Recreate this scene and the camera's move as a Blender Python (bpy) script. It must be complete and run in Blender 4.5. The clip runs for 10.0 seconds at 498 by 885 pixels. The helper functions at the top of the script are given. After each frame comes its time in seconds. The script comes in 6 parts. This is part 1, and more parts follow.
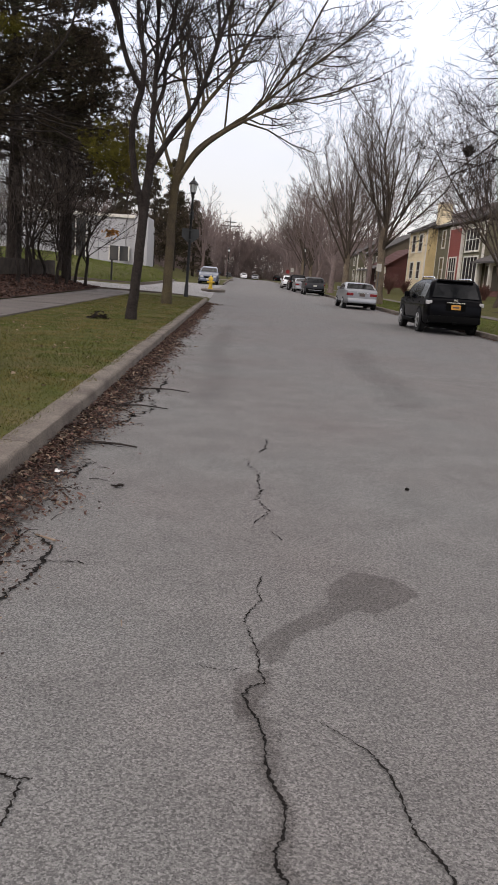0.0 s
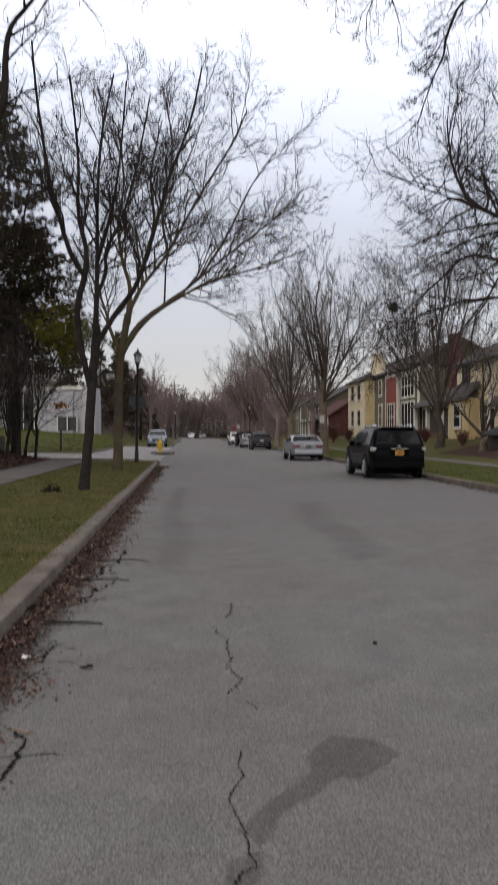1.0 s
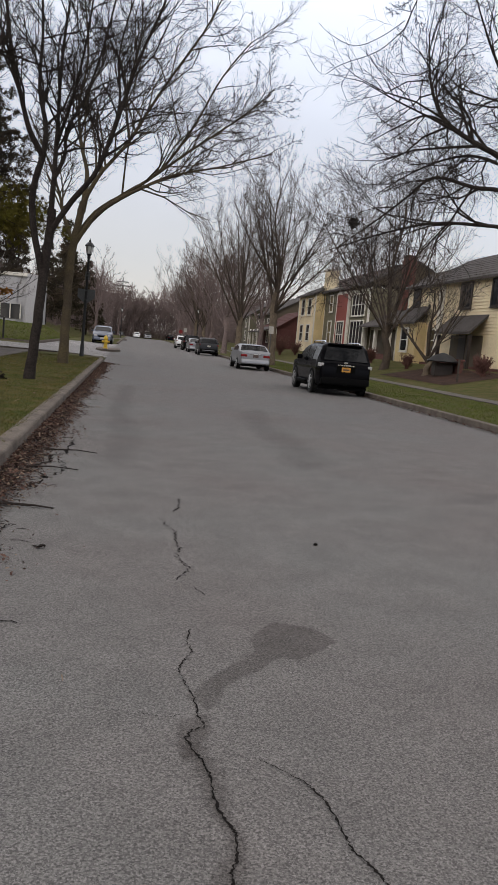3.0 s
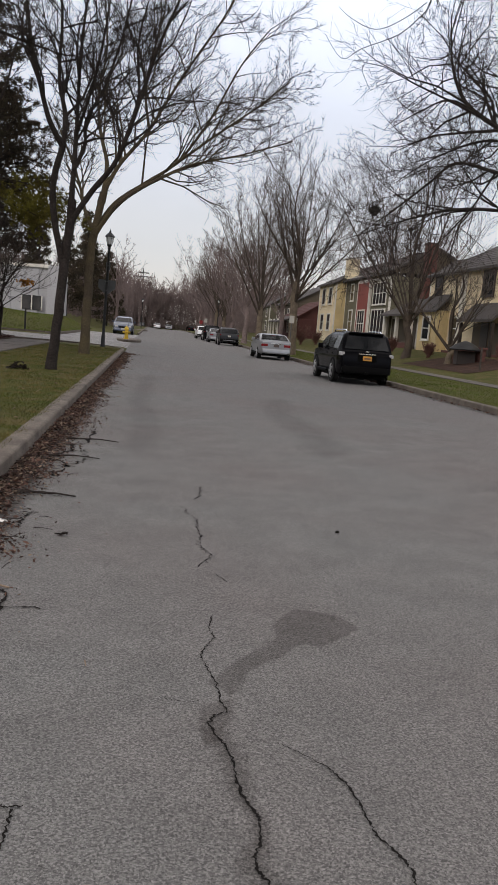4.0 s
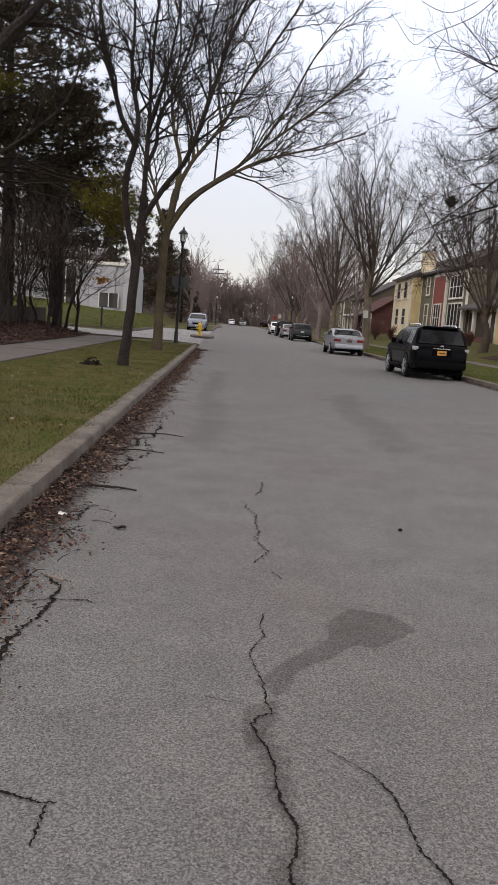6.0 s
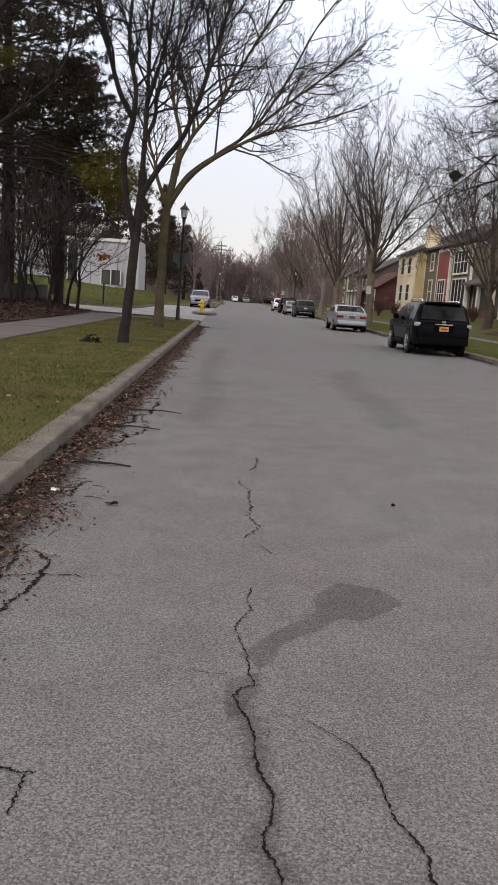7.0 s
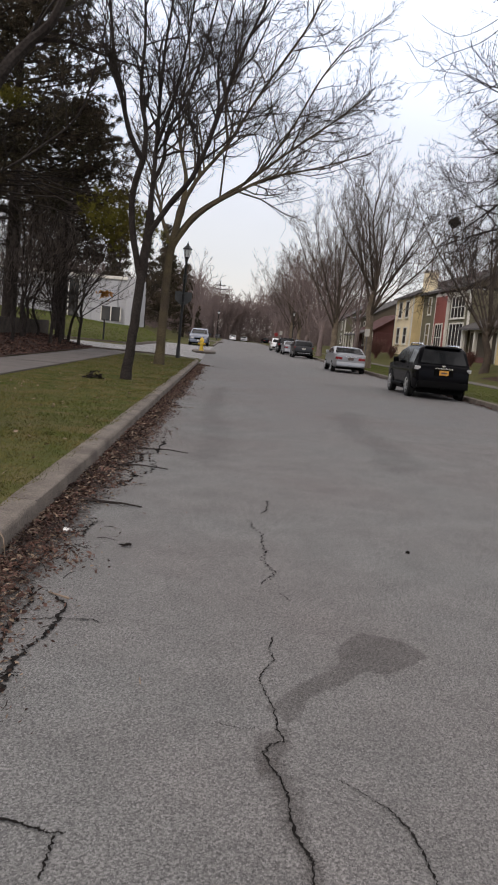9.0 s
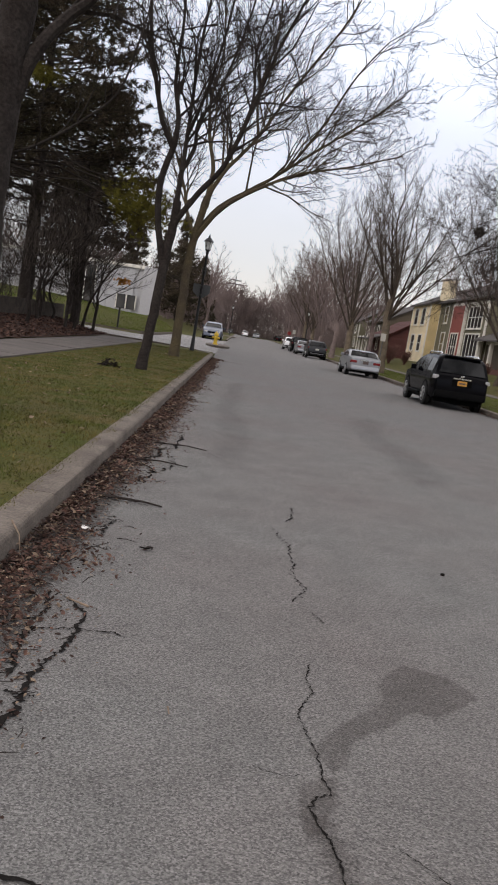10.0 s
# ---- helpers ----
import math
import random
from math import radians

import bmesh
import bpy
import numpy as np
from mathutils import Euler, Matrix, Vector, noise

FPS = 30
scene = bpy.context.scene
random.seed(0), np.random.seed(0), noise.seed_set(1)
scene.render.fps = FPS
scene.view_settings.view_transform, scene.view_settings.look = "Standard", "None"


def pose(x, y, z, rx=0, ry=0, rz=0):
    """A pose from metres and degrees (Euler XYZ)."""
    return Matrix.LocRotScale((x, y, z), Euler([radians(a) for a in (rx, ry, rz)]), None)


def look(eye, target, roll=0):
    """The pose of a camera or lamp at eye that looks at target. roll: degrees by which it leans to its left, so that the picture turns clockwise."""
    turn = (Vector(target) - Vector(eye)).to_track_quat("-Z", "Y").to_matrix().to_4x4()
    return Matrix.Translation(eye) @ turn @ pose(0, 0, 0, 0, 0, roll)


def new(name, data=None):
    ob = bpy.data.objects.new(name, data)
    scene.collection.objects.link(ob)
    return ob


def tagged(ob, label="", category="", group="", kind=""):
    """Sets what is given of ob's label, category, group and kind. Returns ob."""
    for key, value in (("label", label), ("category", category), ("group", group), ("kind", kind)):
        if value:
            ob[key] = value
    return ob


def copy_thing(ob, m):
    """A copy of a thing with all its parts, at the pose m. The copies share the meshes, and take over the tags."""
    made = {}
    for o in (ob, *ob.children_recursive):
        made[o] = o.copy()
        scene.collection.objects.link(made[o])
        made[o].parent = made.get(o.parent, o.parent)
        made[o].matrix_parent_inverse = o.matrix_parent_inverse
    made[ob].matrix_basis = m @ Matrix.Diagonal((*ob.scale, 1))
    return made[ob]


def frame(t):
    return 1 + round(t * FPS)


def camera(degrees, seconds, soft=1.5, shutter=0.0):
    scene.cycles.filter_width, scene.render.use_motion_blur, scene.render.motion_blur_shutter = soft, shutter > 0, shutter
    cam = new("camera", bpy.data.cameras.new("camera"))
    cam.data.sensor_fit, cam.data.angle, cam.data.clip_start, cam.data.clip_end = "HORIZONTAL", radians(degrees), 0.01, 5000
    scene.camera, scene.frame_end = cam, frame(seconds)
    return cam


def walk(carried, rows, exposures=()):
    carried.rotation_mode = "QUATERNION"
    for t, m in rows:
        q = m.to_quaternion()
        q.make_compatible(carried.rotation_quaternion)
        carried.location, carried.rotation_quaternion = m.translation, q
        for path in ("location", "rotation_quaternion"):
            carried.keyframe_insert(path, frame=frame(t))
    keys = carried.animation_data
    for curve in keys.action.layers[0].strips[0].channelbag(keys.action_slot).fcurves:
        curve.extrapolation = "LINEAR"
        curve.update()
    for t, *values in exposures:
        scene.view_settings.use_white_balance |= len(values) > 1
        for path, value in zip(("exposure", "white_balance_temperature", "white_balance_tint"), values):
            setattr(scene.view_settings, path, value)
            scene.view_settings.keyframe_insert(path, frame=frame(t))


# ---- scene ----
cam = camera(34.9, 10.0, shutter=0.2)
PATH = [
    (0, (-0.028, 0.2, 1.491), (0.025, 2.156, 1.076), 4.3),
    (0.5, (-0.055, 0.147, 1.491), (0.081, 2.098, 1.074), 5.8),
    (1, (-0.079, 0.033, 1.594), (0.077, 2.027, 1.570), -0.1),
    (1.5, (-0.231, -0.068, 1.664), (-0.032, 1.899, 1.965), 1.9),
    (2, (-0.259, -0.030, 1.582), (-0.078, 1.962, 1.616), 5.1),
    (2.5, (-0.217, -0.058, 1.553), (0.068, 1.911, 1.34), 5.7),
    (2.7, (-0.228, -0.085, 1.55), (0.083, 1.877, 1.318), 5.1),
    (3.8, (-0.215, -0.098, 1.551), (0.064, 1.861, 1.264), 4.7),
    (4, (-0.224, -0.076, 1.526), (0.036, 1.887, 1.248), 4.7),
    (4.5, (-0.225, -0.088, 1.537), (0.035, 1.878, 1.272), 5.1),
    (5, (-0.237, -0.105, 1.54), (-0.033, 1.868, 1.284), 5.5),
    (5.5, (-0.185, -0.056, 1.534), (-0.065, 1.918, 1.24), 4.2),
    (5.7, (-0.151, 0.011, 1.52), (-0.069, 1.987, 1.223), 4.4),
    (7, (-0.018, 0.011, 1.502), (0.051, 1.977, 1.143), 4.0),
    (7.5, (0.001, 0.015, 1.5), (0.03, 1.977, 1.112), 2.7),
    (8, (-0.013, 0.01, 1.492), (0.022, 1.976, 1.125), 3.7),
    (8.5, (-0.051, 0.021, 1.497), (-0.038, 1.984, 1.118), 4.0),
    (9, (-0.176, 0.063, 1.519), (-0.1, 2.044, 1.256), 5.3),
    (9.5, (-0.366, 0.15, 1.527), (-0.196, 2.134, 1.346), 10.6),
    (10, (-0.373, 0.414, 1.499), (-0.308, 2.394, 1.226), 9.0),
]
walk(cam, [(t, look(eye, target, roll)) for t, eye, target, roll in PATH],
     [(0, -0.20, 6950, 16), (0.8, -0.28, 6950, 16), (1.0, -0.68, 6850, 15), (1.2, -0.95, 6600, 14), (1.5, -1.48, 6400, 13), (1.8, -1.48, 6400, 13), (2.0, -1.34, 6550, 14), (2.5, -0.74, 6850, 14),
      (4.0, -0.53, 6900, 14), (5.0, -0.5, 6900, 15), (5.7, -0.38, 6900, 15), (7.0, -0.26, 6900, 15), (8.7, -0.26, 6900, 15), (9.4, -0.46, 6850, 14), (10.0, -0.36, 6900, 15)])

# ---- light and sky ----
world = bpy.data.worlds.new("overcast")
scene.world = world
world.use_nodes = True
wn, wl = world.node_tree.nodes, world.node_tree.links
wn.clear()
w_out = wn.new("ShaderNodeOutputWorld")
w_bg = wn.new("ShaderNodeBackground")
sky = wn.new("ShaderNodeTexSky")
sky.sky_type, sky.sun_disc = "NISHITA", False
sky.sun_elevation, sky.sun_rotation = radians(35), radians(218)
tc = wn.new("ShaderNodeTexCoord")
sep = wn.new("ShaderNodeSeparateXYZ")
wl.new(tc.outputs["Generated"], sep.inputs[0])
ramp = wn.new("ShaderNodeValToRGB")      # cloud deck: paler at the skyline, brightest overhead
ramp.color_ramp.elements[0].position, ramp.color_ramp.elements[0].color = 0.0, (0.70, 0.685, 0.72, 1)
ramp.color_ramp.elements[1].position, ramp.color_ramp.elements[1].color = 1.0, (1.36, 1.36, 1.36, 1)
for pos, col in ((0.13, (0.73, 0.745, 0.79)), (0.26, (0.89, 0.96, 1.08)), (0.42, (1.40, 1.56, 1.80)), (0.62, (1.62, 1.62, 1.62))):
    e = ramp.color_ramp.elements.new(pos)
    e.color = (*col, 1)
wl.new(sep.outputs[2], ramp.inputs[0])
cloud = wn.new("ShaderNodeTexNoise")
cloud.inputs["Scale"].default_value, cloud.inputs["Detail"].default_value = 2.2, 5
stretch = wn.new("ShaderNodeMapping")
stretch.inputs["Scale"].default_value = (1, 1, 2.6)
wl.new(tc.outputs["Generated"], stretch.inputs[0])
wl.new(stretch.outputs[0], cloud.inputs["Vector"])
cr = wn.new("ShaderNodeMapRange")
cr.inputs[1].default_value, cr.inputs[2].default_value, cr.inputs[3].default_value, cr.inputs[4].default_value = 0.3, 0.7, 0.90, 1.08
wl.new(cloud.outputs[0], cr.inputs[0])
deck = wn.new("ShaderNodeVectorMath")
deck.operation = "SCALE"
wl.new(ramp.outputs[0], deck.inputs[0])
wl.new(cr.outputs[0], deck.inputs["Scale"])
blue = wn.new("ShaderNodeVectorMath")
blue.operation = "SCALE"
blue.inputs["Scale"].default_value = 0.05
wl.new(sky.outputs[0], blue.inputs[0])
wmix = wn.new("ShaderNodeVectorMath")
wmix.operation = "ADD"
wl.new(deck.outputs[0], wmix.inputs[0])
wl.new(blue.outputs[0], wmix.inputs[1])
wl.new(wmix.outputs[0], w_bg.inputs[0])
w_bg.inputs[1].default_value = 1.08
wl.new(w_bg.outputs[0], w_out.inputs[0])
sun = new("sun", bpy.data.lights.new("sun", "SUN"))
sun.data.energy, sun.data.angle, sun.data.color = 0.9, radians(25), (1.0, 0.96, 0.9)
sun.matrix_world = look((-35, -45, 40), (0, 0, 0))


# ---- materials ----
def srgb(h):
    h = h.lstrip("#")
    c = [int(h[i:i + 2], 16) / 255 for i in (0, 2, 4)]
    return [x / 12.92 if x <= 0.04045 else ((x + 0.055) / 1.055) ** 2.4 for x in c]


def mat(name, col, rough=0.8, metal=0.0, var=0.25, scale=3.0, fine=40.0, bump=0.2, second=None, spec=0.4, coat=0.0, rnd=0.0):
    """A surface with broad and fine variation; second: a colour that the broad noise brings in."""
    m = bpy.data.materials.new(name)
    m.use_nodes = True
    n, l = m.node_tree.nodes, m.node_tree.links
    b = n["Principled BSDF"]
    b.inputs["Roughness"].default_value, b.inputs["Metallic"].default_value = rough, metal
    b.inputs["Specular IOR Level"].default_value, b.inputs["Coat Weight"].default_value = spec, coat
    co = n.new("ShaderNodeTexCoord")
    n1, n2 = n.new("ShaderNodeTexNoise"), n.new("ShaderNodeTexNoise")
    n1.inputs["Scale"].default_value, n1.inputs["Detail"].default_value = scale, 4
    n2.inputs["Scale"].default_value, n2.inputs["Detail"].default_value = fine, 3
    for k in (n1, n2):
        l.new(co.outputs["Object"], k.inputs["Vector"])
    mx = n.new("ShaderNodeMix")
    mx.data_type = "RGBA"
    second = second or [c * (1 - var) for c in col]
    mx.inputs["A"].default_value, mx.inputs["B"].default_value = (*col, 1), (*second, 1)
    st = n.new("ShaderNodeMapRange")
    st.inputs[1].default_value, st.inputs[2].default_value = 0.35, 0.65
    l.new(n1.outputs[0], st.inputs[0])
    l.new(st.outputs[0], mx.inputs["Factor"])
    hs = n.new("ShaderNodeHueSaturation")
    l.new(mx.outputs["Result"], hs.inputs["Color"])
    mr = n.new("ShaderNodeMapRange")
    mr.inputs[1].default_value, mr.inputs[2].default_value = 0.25, 0.75
    mr.inputs[3].default_value, mr.inputs[4].default_value = 1 - var, 1 + var
    l.new(n2.outputs[0], mr.inputs[0])
    val = mr.outputs[0]
    if rnd:
        oi = n.new("ShaderNodeNewGeometry")
        r2 = n.new("ShaderNodeMapRange")
        r2.inputs[3].default_value, r2.inputs[4].default_value = 1 - rnd, 1 + rnd
        l.new(oi.outputs["Random Per Island"], r2.inputs[0])
        mu = n.new("ShaderNodeMath")
        mu.operation = "MULTIPLY"
        l.new(val, mu.inputs[0])
        l.new(r2.outputs[0], mu.inputs[1])
        val = mu.outputs[0]
    l.new(val, hs.inputs["Value"])
    l.new(hs.outputs[0], b.inputs["Base Color"])
    if bump:
        bp = n.new("ShaderNodeBump")
        bp.inputs["Strength"].default_value, bp.inputs["Distance"].default_value = bump, 0.02
        l.new(n2.outputs[0], bp.inputs["Height"])
        l.new(bp.outputs[0], b.inputs["Normal"])
    return m


def asphalt_nodes(m, light, dark, edge=False):
    """Worn asphalt: pale and dark stones in a grey binder, broad dull stains; edge: fades out by the attribute 'rim'."""
    m.use_nodes = True
    n, l = m.node_tree.nodes, m.node_tree.links
    b = n["Principled BSDF"]
    b.inputs["Roughness"].default_value, b.inputs["Specular IOR Level"].default_value = 0.85, 0.3
    co = n.new("ShaderNodeTexCoord")
    pebble, grit, patch, stain = (n.new("ShaderNodeTexNoise") for _ in range(4))
    stone = n.new("ShaderNodeTexVoronoi")
    for k, s, d in ((pebble, 90, 3), (grit, 300, 2), (patch, 0.34, 4), (stain, 2.6, 6)):
        k.inputs["Scale"].default_value, k.inputs["Detail"].default_value = s, d
        l.new(co.outputs["Object"], k.inputs["Vector"])
    stone.inputs["Scale"].default_value = 165
    l.new(co.outputs["Object"], stone.inputs["Vector"])
    sepc = n.new("ShaderNodeSeparateColor")
    l.new(stone.outputs["Color"], sepc.inputs[0])
    mx = n.new("ShaderNodeMix")
    mx.data_type = "RGBA"
    mx.inputs["A"].default_value, mx.inputs["B"].default_value = (*light, 1), (*dark, 1)
    pr = n.new("ShaderNodeMapRange")
    pr.inputs[1].default_value, pr.inputs[2].default_value = 0.38, 0.66
    l.new(patch.outputs[0], pr.inputs[0])
    l.new(pr.outputs[0], mx.inputs["Factor"])

    def ranged(out, a, z, lo, hi):
        r = n.new("ShaderNodeMapRange")
        r.inputs[1].default_value, r.inputs[2].default_value, r.inputs[3].default_value, r.inputs[4].default_value = a, z, lo, hi
        l.new(out, r.inputs[0])
        return r.outputs[0]

    def times(a, c):
        k = n.new("ShaderNodeMath")
        k.operation = "MULTIPLY"
        l.new(a, k.inputs[0])
        l.new(c, k.inputs[1])
        return k.outputs[0]
    v = times(ranged(sepc.outputs[0], 0, 1, 0.52, 1.54), ranged(pebble.outputs[0], 0.3, 0.7, 0.66, 1.36))
    v = times(v, ranged(grit.outputs[0], 0.3, 0.7, 0.76, 1.24))
    v = times(v, ranged(stain.outputs[0], 0.3, 0.7, 0.88, 1.1))
    hs = n.new("ShaderNodeHueSaturation")
    l.new(mx.outputs["Result"], hs.inputs["Color"])
    l.new(v, hs.inputs["Value"])
    l.new(hs.outputs[0], b.inputs["Base Color"])
    bp = n.new("ShaderNodeBump")
    bp.inputs["Strength"].default_value, bp.inputs["Distance"].default_value = 0.5, 0.006
    l.new(v, bp.inputs["Height"])
    l.new(bp.outputs[0], b.inputs["Normal"])
    if edge:
        at = n.new("ShaderNodeAttribute")
        at.attribute_name = "rim"
        ad = n.new("ShaderNodeMath")
        ad.operation = "ADD"
        l.new(at.outputs["Fac"], ad.inputs[0])
        big = n.new("ShaderNodeTexNoise")
        big.inputs["Scale"].default_value, big.inputs["Detail"].default_value = 22, 6
        l.new(co.outputs["Object"], big.inputs["Vector"])
        l.new(ranged(big.outputs[0], 0.25, 0.75, -0.42, 0.42), ad.inputs[1])
        l.new(ranged(ad.outputs[0], 0.15, 0.7, 0, edge), b.inputs["Alpha"])
    return m


ASPHALT = asphalt_nodes(bpy.data.materials.new("worn_asphalt"), (0.132, 0.129, 0.124), (0.126, 0.114, 0.109))
DAMP = asphalt_nodes(bpy.data.materials.new("damp_asphalt"), (0.088, 0.076, 0.070), (0.074, 0.063, 0.058), edge=0.29)
GUTTER_SOIL = asphalt_nodes(bpy.data.materials.new("gutter_soil"), (0.050, 0.040, 0.034), (0.036, 0.029, 0.026), edge=0.46)
OLD_TAR = asphalt_nodes(bpy.data.materials.new("dull_asphalt"), (0.10, 0.09, 0.09), (0.09, 0.082, 0.082), edge=0.13)
SIDE_ROAD = asphalt_nodes(bpy.data.materials.new("pale_asphalt"), (0.23, 0.22, 0.215), (0.19, 0.18, 0.175))
CRACK = mat("crack_dirt", (0.016, 0.014, 0.013), 0.95, var=0.4, fine=120, spec=0.05)
CONCRETE = mat("kerb_concrete", (0.150, 0.125, 0.104), 0.95, var=0.34, scale=2.6, fine=55, bump=0.6, second=(0.085, 0.068, 0.056))
WALK = mat("sidewalk_concrete", (0.108, 0.092, 0.082), 0.9, var=0.24, scale=0.9, fine=60, bump=0.25, second=(0.076, 0.064, 0.058))
GRASS = mat("lawn", (0.050, 0.058, 0.013), 0.95, var=0.4, scale=1.9, fine=38, bump=0.8, second=(0.086, 0.072, 0.030), spec=0.1)
BLADE = mat("grass_blade", (0.050, 0.066, 0.012), 0.85, var=0.35, scale=2.2, fine=7, bump=0, second=(0.125, 0.096, 0.036), spec=0.05, rnd=0.55)
BLADE_GREEN = mat("green_grass_blade", (0.080, 0.112, 0.021), 0.85, var=0.25, scale=0.5, fine=9, bump=0, second=(0.105, 0.115, 0.032), spec=0.05, rnd=0.3)
MULCH = mat("mulch", (0.06, 0.035, 0.026), 0.95, var=0.45, scale=2, fine=30, bump=0.9, second=(0.035, 0.022, 0.018), spec=0.1)
LEAF = mat("dead_leaf", (0.105, 0.056, 0.042), 0.85, var=0.35, scale=5, fine=30, bump=0, second=(0.042, 0.026, 0.022), spec=0.2, rnd=0.7)
LEAF_PALE = mat("bleached_leaf", (0.22, 0.16, 0.115), 0.8, var=0.3, scale=3, fine=30, bump=0, spec=0.2, rnd=0.4)
BARK_DARK = mat("dark_bark", (0.036, 0.030, 0.027), 0.95, var=0.4, scale=4, fine=28, bump=0.9, second=(0.024, 0.019, 0.017), spec=0.1)
BARK_OLIVE = mat("olive_bark", (0.085, 0.068, 0.040), 0.95, var=0.35, scale=2, fine=24, bump=0.9, second=(0.058, 0.046, 0.034), spec=0.1)
BARK_GREY = mat("grey_bark", (0.165, 0.130, 0.092), 0.95, var=0.35, scale=2, fine=24, bump=0.9, second=(0.10, 0.08, 0.062), spec=0.1)
BARK_BROWN = mat("brown_yard_bark", (0.085, 0.066, 0.050), 0.95, var=0.35, scale=2, fine=24, bump=0.9, second=(0.05, 0.04, 0.034), spec=0.1)
# far bark: the paleness of distant haze is mixed into its brown
BARK_FAR = mat("hazed_brown_bark", (0.185, 0.142, 0.132), 0.95, var=0.3, scale=0.5, fine=8, bump=0, second=(0.135, 0.104, 0.098), spec=0.1)
TWIG = mat("grey_brown_twig", (0.105, 0.086, 0.074), 0.95, var=0.3, scale=1.5, fine=14, bump=0, second=(0.075, 0.062, 0.055), spec=0.1)
NEEDLE = mat("pine_needle", (0.040, 0.038, 0.022), 0.85, var=0.4, scale=0.5, fine=6, bump=0, second=(0.072, 0.053, 0.036), spec=0.1, rnd=0.6)
BROWN_NEEDLE = mat("browned_needle", (0.052, 0.042, 0.028), 0.85, var=0.4, scale=0.5, fine=6, bump=0, second=(0.082, 0.058, 0.042), spec=0.1, rnd=0.6)
NEEDLE_LIGHT = mat("olive_needle", (0.115, 0.108, 0.016), 0.85, var=0.4, scale=0.9, fine=6, bump=0, second=(0.075, 0.060, 0.014), spec=0.15, rnd=0.4)
ORANGE_BLADE = mat("orange_blade", (0.42, 0.17, 0.02), 0.8, var=0.3, bump=0, rnd=0.4)
WOOD_FENCE = mat("weathered_wood", (0.075, 0.062, 0.052), 0.95, var=0.35, scale=3, fine=40, bump=0.5, second=(0.05, 0.043, 0.038), spec=0.1)
BLACK_METAL = mat("black_painted_metal", (0.012, 0.012, 0.013), 0.5, var=0.25, bump=0.05)
GREY_METAL = mat("bare_sign_metal", (0.075, 0.078, 0.08), 0.65, 0.3, var=0.2, bump=0.05)
BLACK_PAINT = mat("black_car_paint", (0.003, 0.003, 0.004), 0.14, var=0.1, bump=0, coat=0.03, spec=0.05)
SILVER_PAINT = mat("silver_car_paint", (0.27, 0.275, 0.29), 0.3, 0.45, var=0.06, bump=0, coat=0.4)
GREY_PAINT = mat("grey_car_paint", (0.022, 0.023, 0.026), 0.3, 0.2, var=0.08, bump=0, coat=0.2, spec=0.25)
WHITE_PAINT = mat("white_car_paint", (0.75, 0.75, 0.76), 0.3, var=0.05, bump=0, coat=0.5)
BLUE_PAINT = mat("blue_grey_car_paint", (0.075, 0.09, 0.125), 0.3, 0.3, var=0.06, bump=0, coat=0.5)
RED_PAINT = mat("dark_red_car_paint", (0.2, 0.02, 0.02), 0.3, var=0.06, bump=0, coat=0.5)
TRIM_BLACK = mat("black_plastic", (0.004, 0.004, 0.004), 0.55, var=0.2, bump=0.05, spec=0.03)
RUBBER = mat("tyre_rubber", (0.014, 0.014, 0.014), 0.85, var=0.3, bump=0.1)
ALLOY = mat("alloy_rim", (0.55, 0.55, 0.56), 0.35, 0.9, var=0.1, bump=0)
CAR_GLASS = mat("tinted_car_glass", (0.006, 0.007, 0.008), 0.08, var=0.05, bump=0, spec=0.35)
TAIL_RED = mat("tail_lens_red", (0.20, 0.010, 0.014), 0.2, var=0.1, bump=0, coat=0.5)
LENS_CLEAR = mat("clear_lens", (0.42, 0.41, 0.41), 0.15, var=0.2, fine=30, bump=0, coat=0.5)
CHROME = mat("chrome", (0.75, 0.75, 0.76), 0.12, 1.0, var=0.05, bump=0)
PLATE_YELLOW = mat("plate_amber", (0.60, 0.29, 0.05), 0.5, var=0.12, bump=0)
PLATE_BAR = mat("plate_dark_blue", (0.10, 0.07, 0.06), 0.5, var=0.08, bump=0)
HYDRANT_YELLOW = mat("hydrant_yellow", (0.72, 0.48, 0.05), 0.5, var=0.2, fine=25, bump=0.1)
WHITE_TRIM = mat("white_trim", (0.72, 0.69, 0.62), 0.6, var=0.1, scale=1, bump=0.05, second=(0.58, 0.55, 0.49))
CREAM = mat("cream_siding", (0.80, 0.68, 0.46), 0.7, var=0.10, scale=0.6, fine=12, bump=0.05, second=(0.69, 0.57, 0.38))
YELLOW = mat("yellow_siding", (0.66, 0.51, 0.26), 0.7, var=0.10, scale=0.6, fine=12, bump=0.05, second=(0.52, 0.40, 0.21))
OLIVE_WALL = mat("olive_siding", (0.15, 0.135, 0.085), 0.75, var=0.12, scale=0.6, fine=12, bump=0.05)
RED_WALL = mat("brick_red_siding", (0.26, 0.062, 0.045), 0.75, var=0.12, scale=0.6, fine=12, bump=0.05)
BROWN_WALL = mat("brown_siding", (0.085, 0.065, 0.042), 0.75, var=0.12, scale=0.6, fine=12, bump=0.05)
MAROON_WALL = mat("maroon_siding", (0.075, 0.022, 0.018), 0.8, var=0.15, scale=0.6, fine=12, bump=0.05)
BRICK = mat("red_brick", (0.125, 0.050, 0.040), 0.9, var=0.3, scale=2, fine=14, bump=0.3)
SHINGLE = mat("grey_shingle", (0.075, 0.066, 0.062), 0.95, var=0.25, scale=1.2, fine=9, bump=0.5, second=(0.055, 0.048, 0.046))
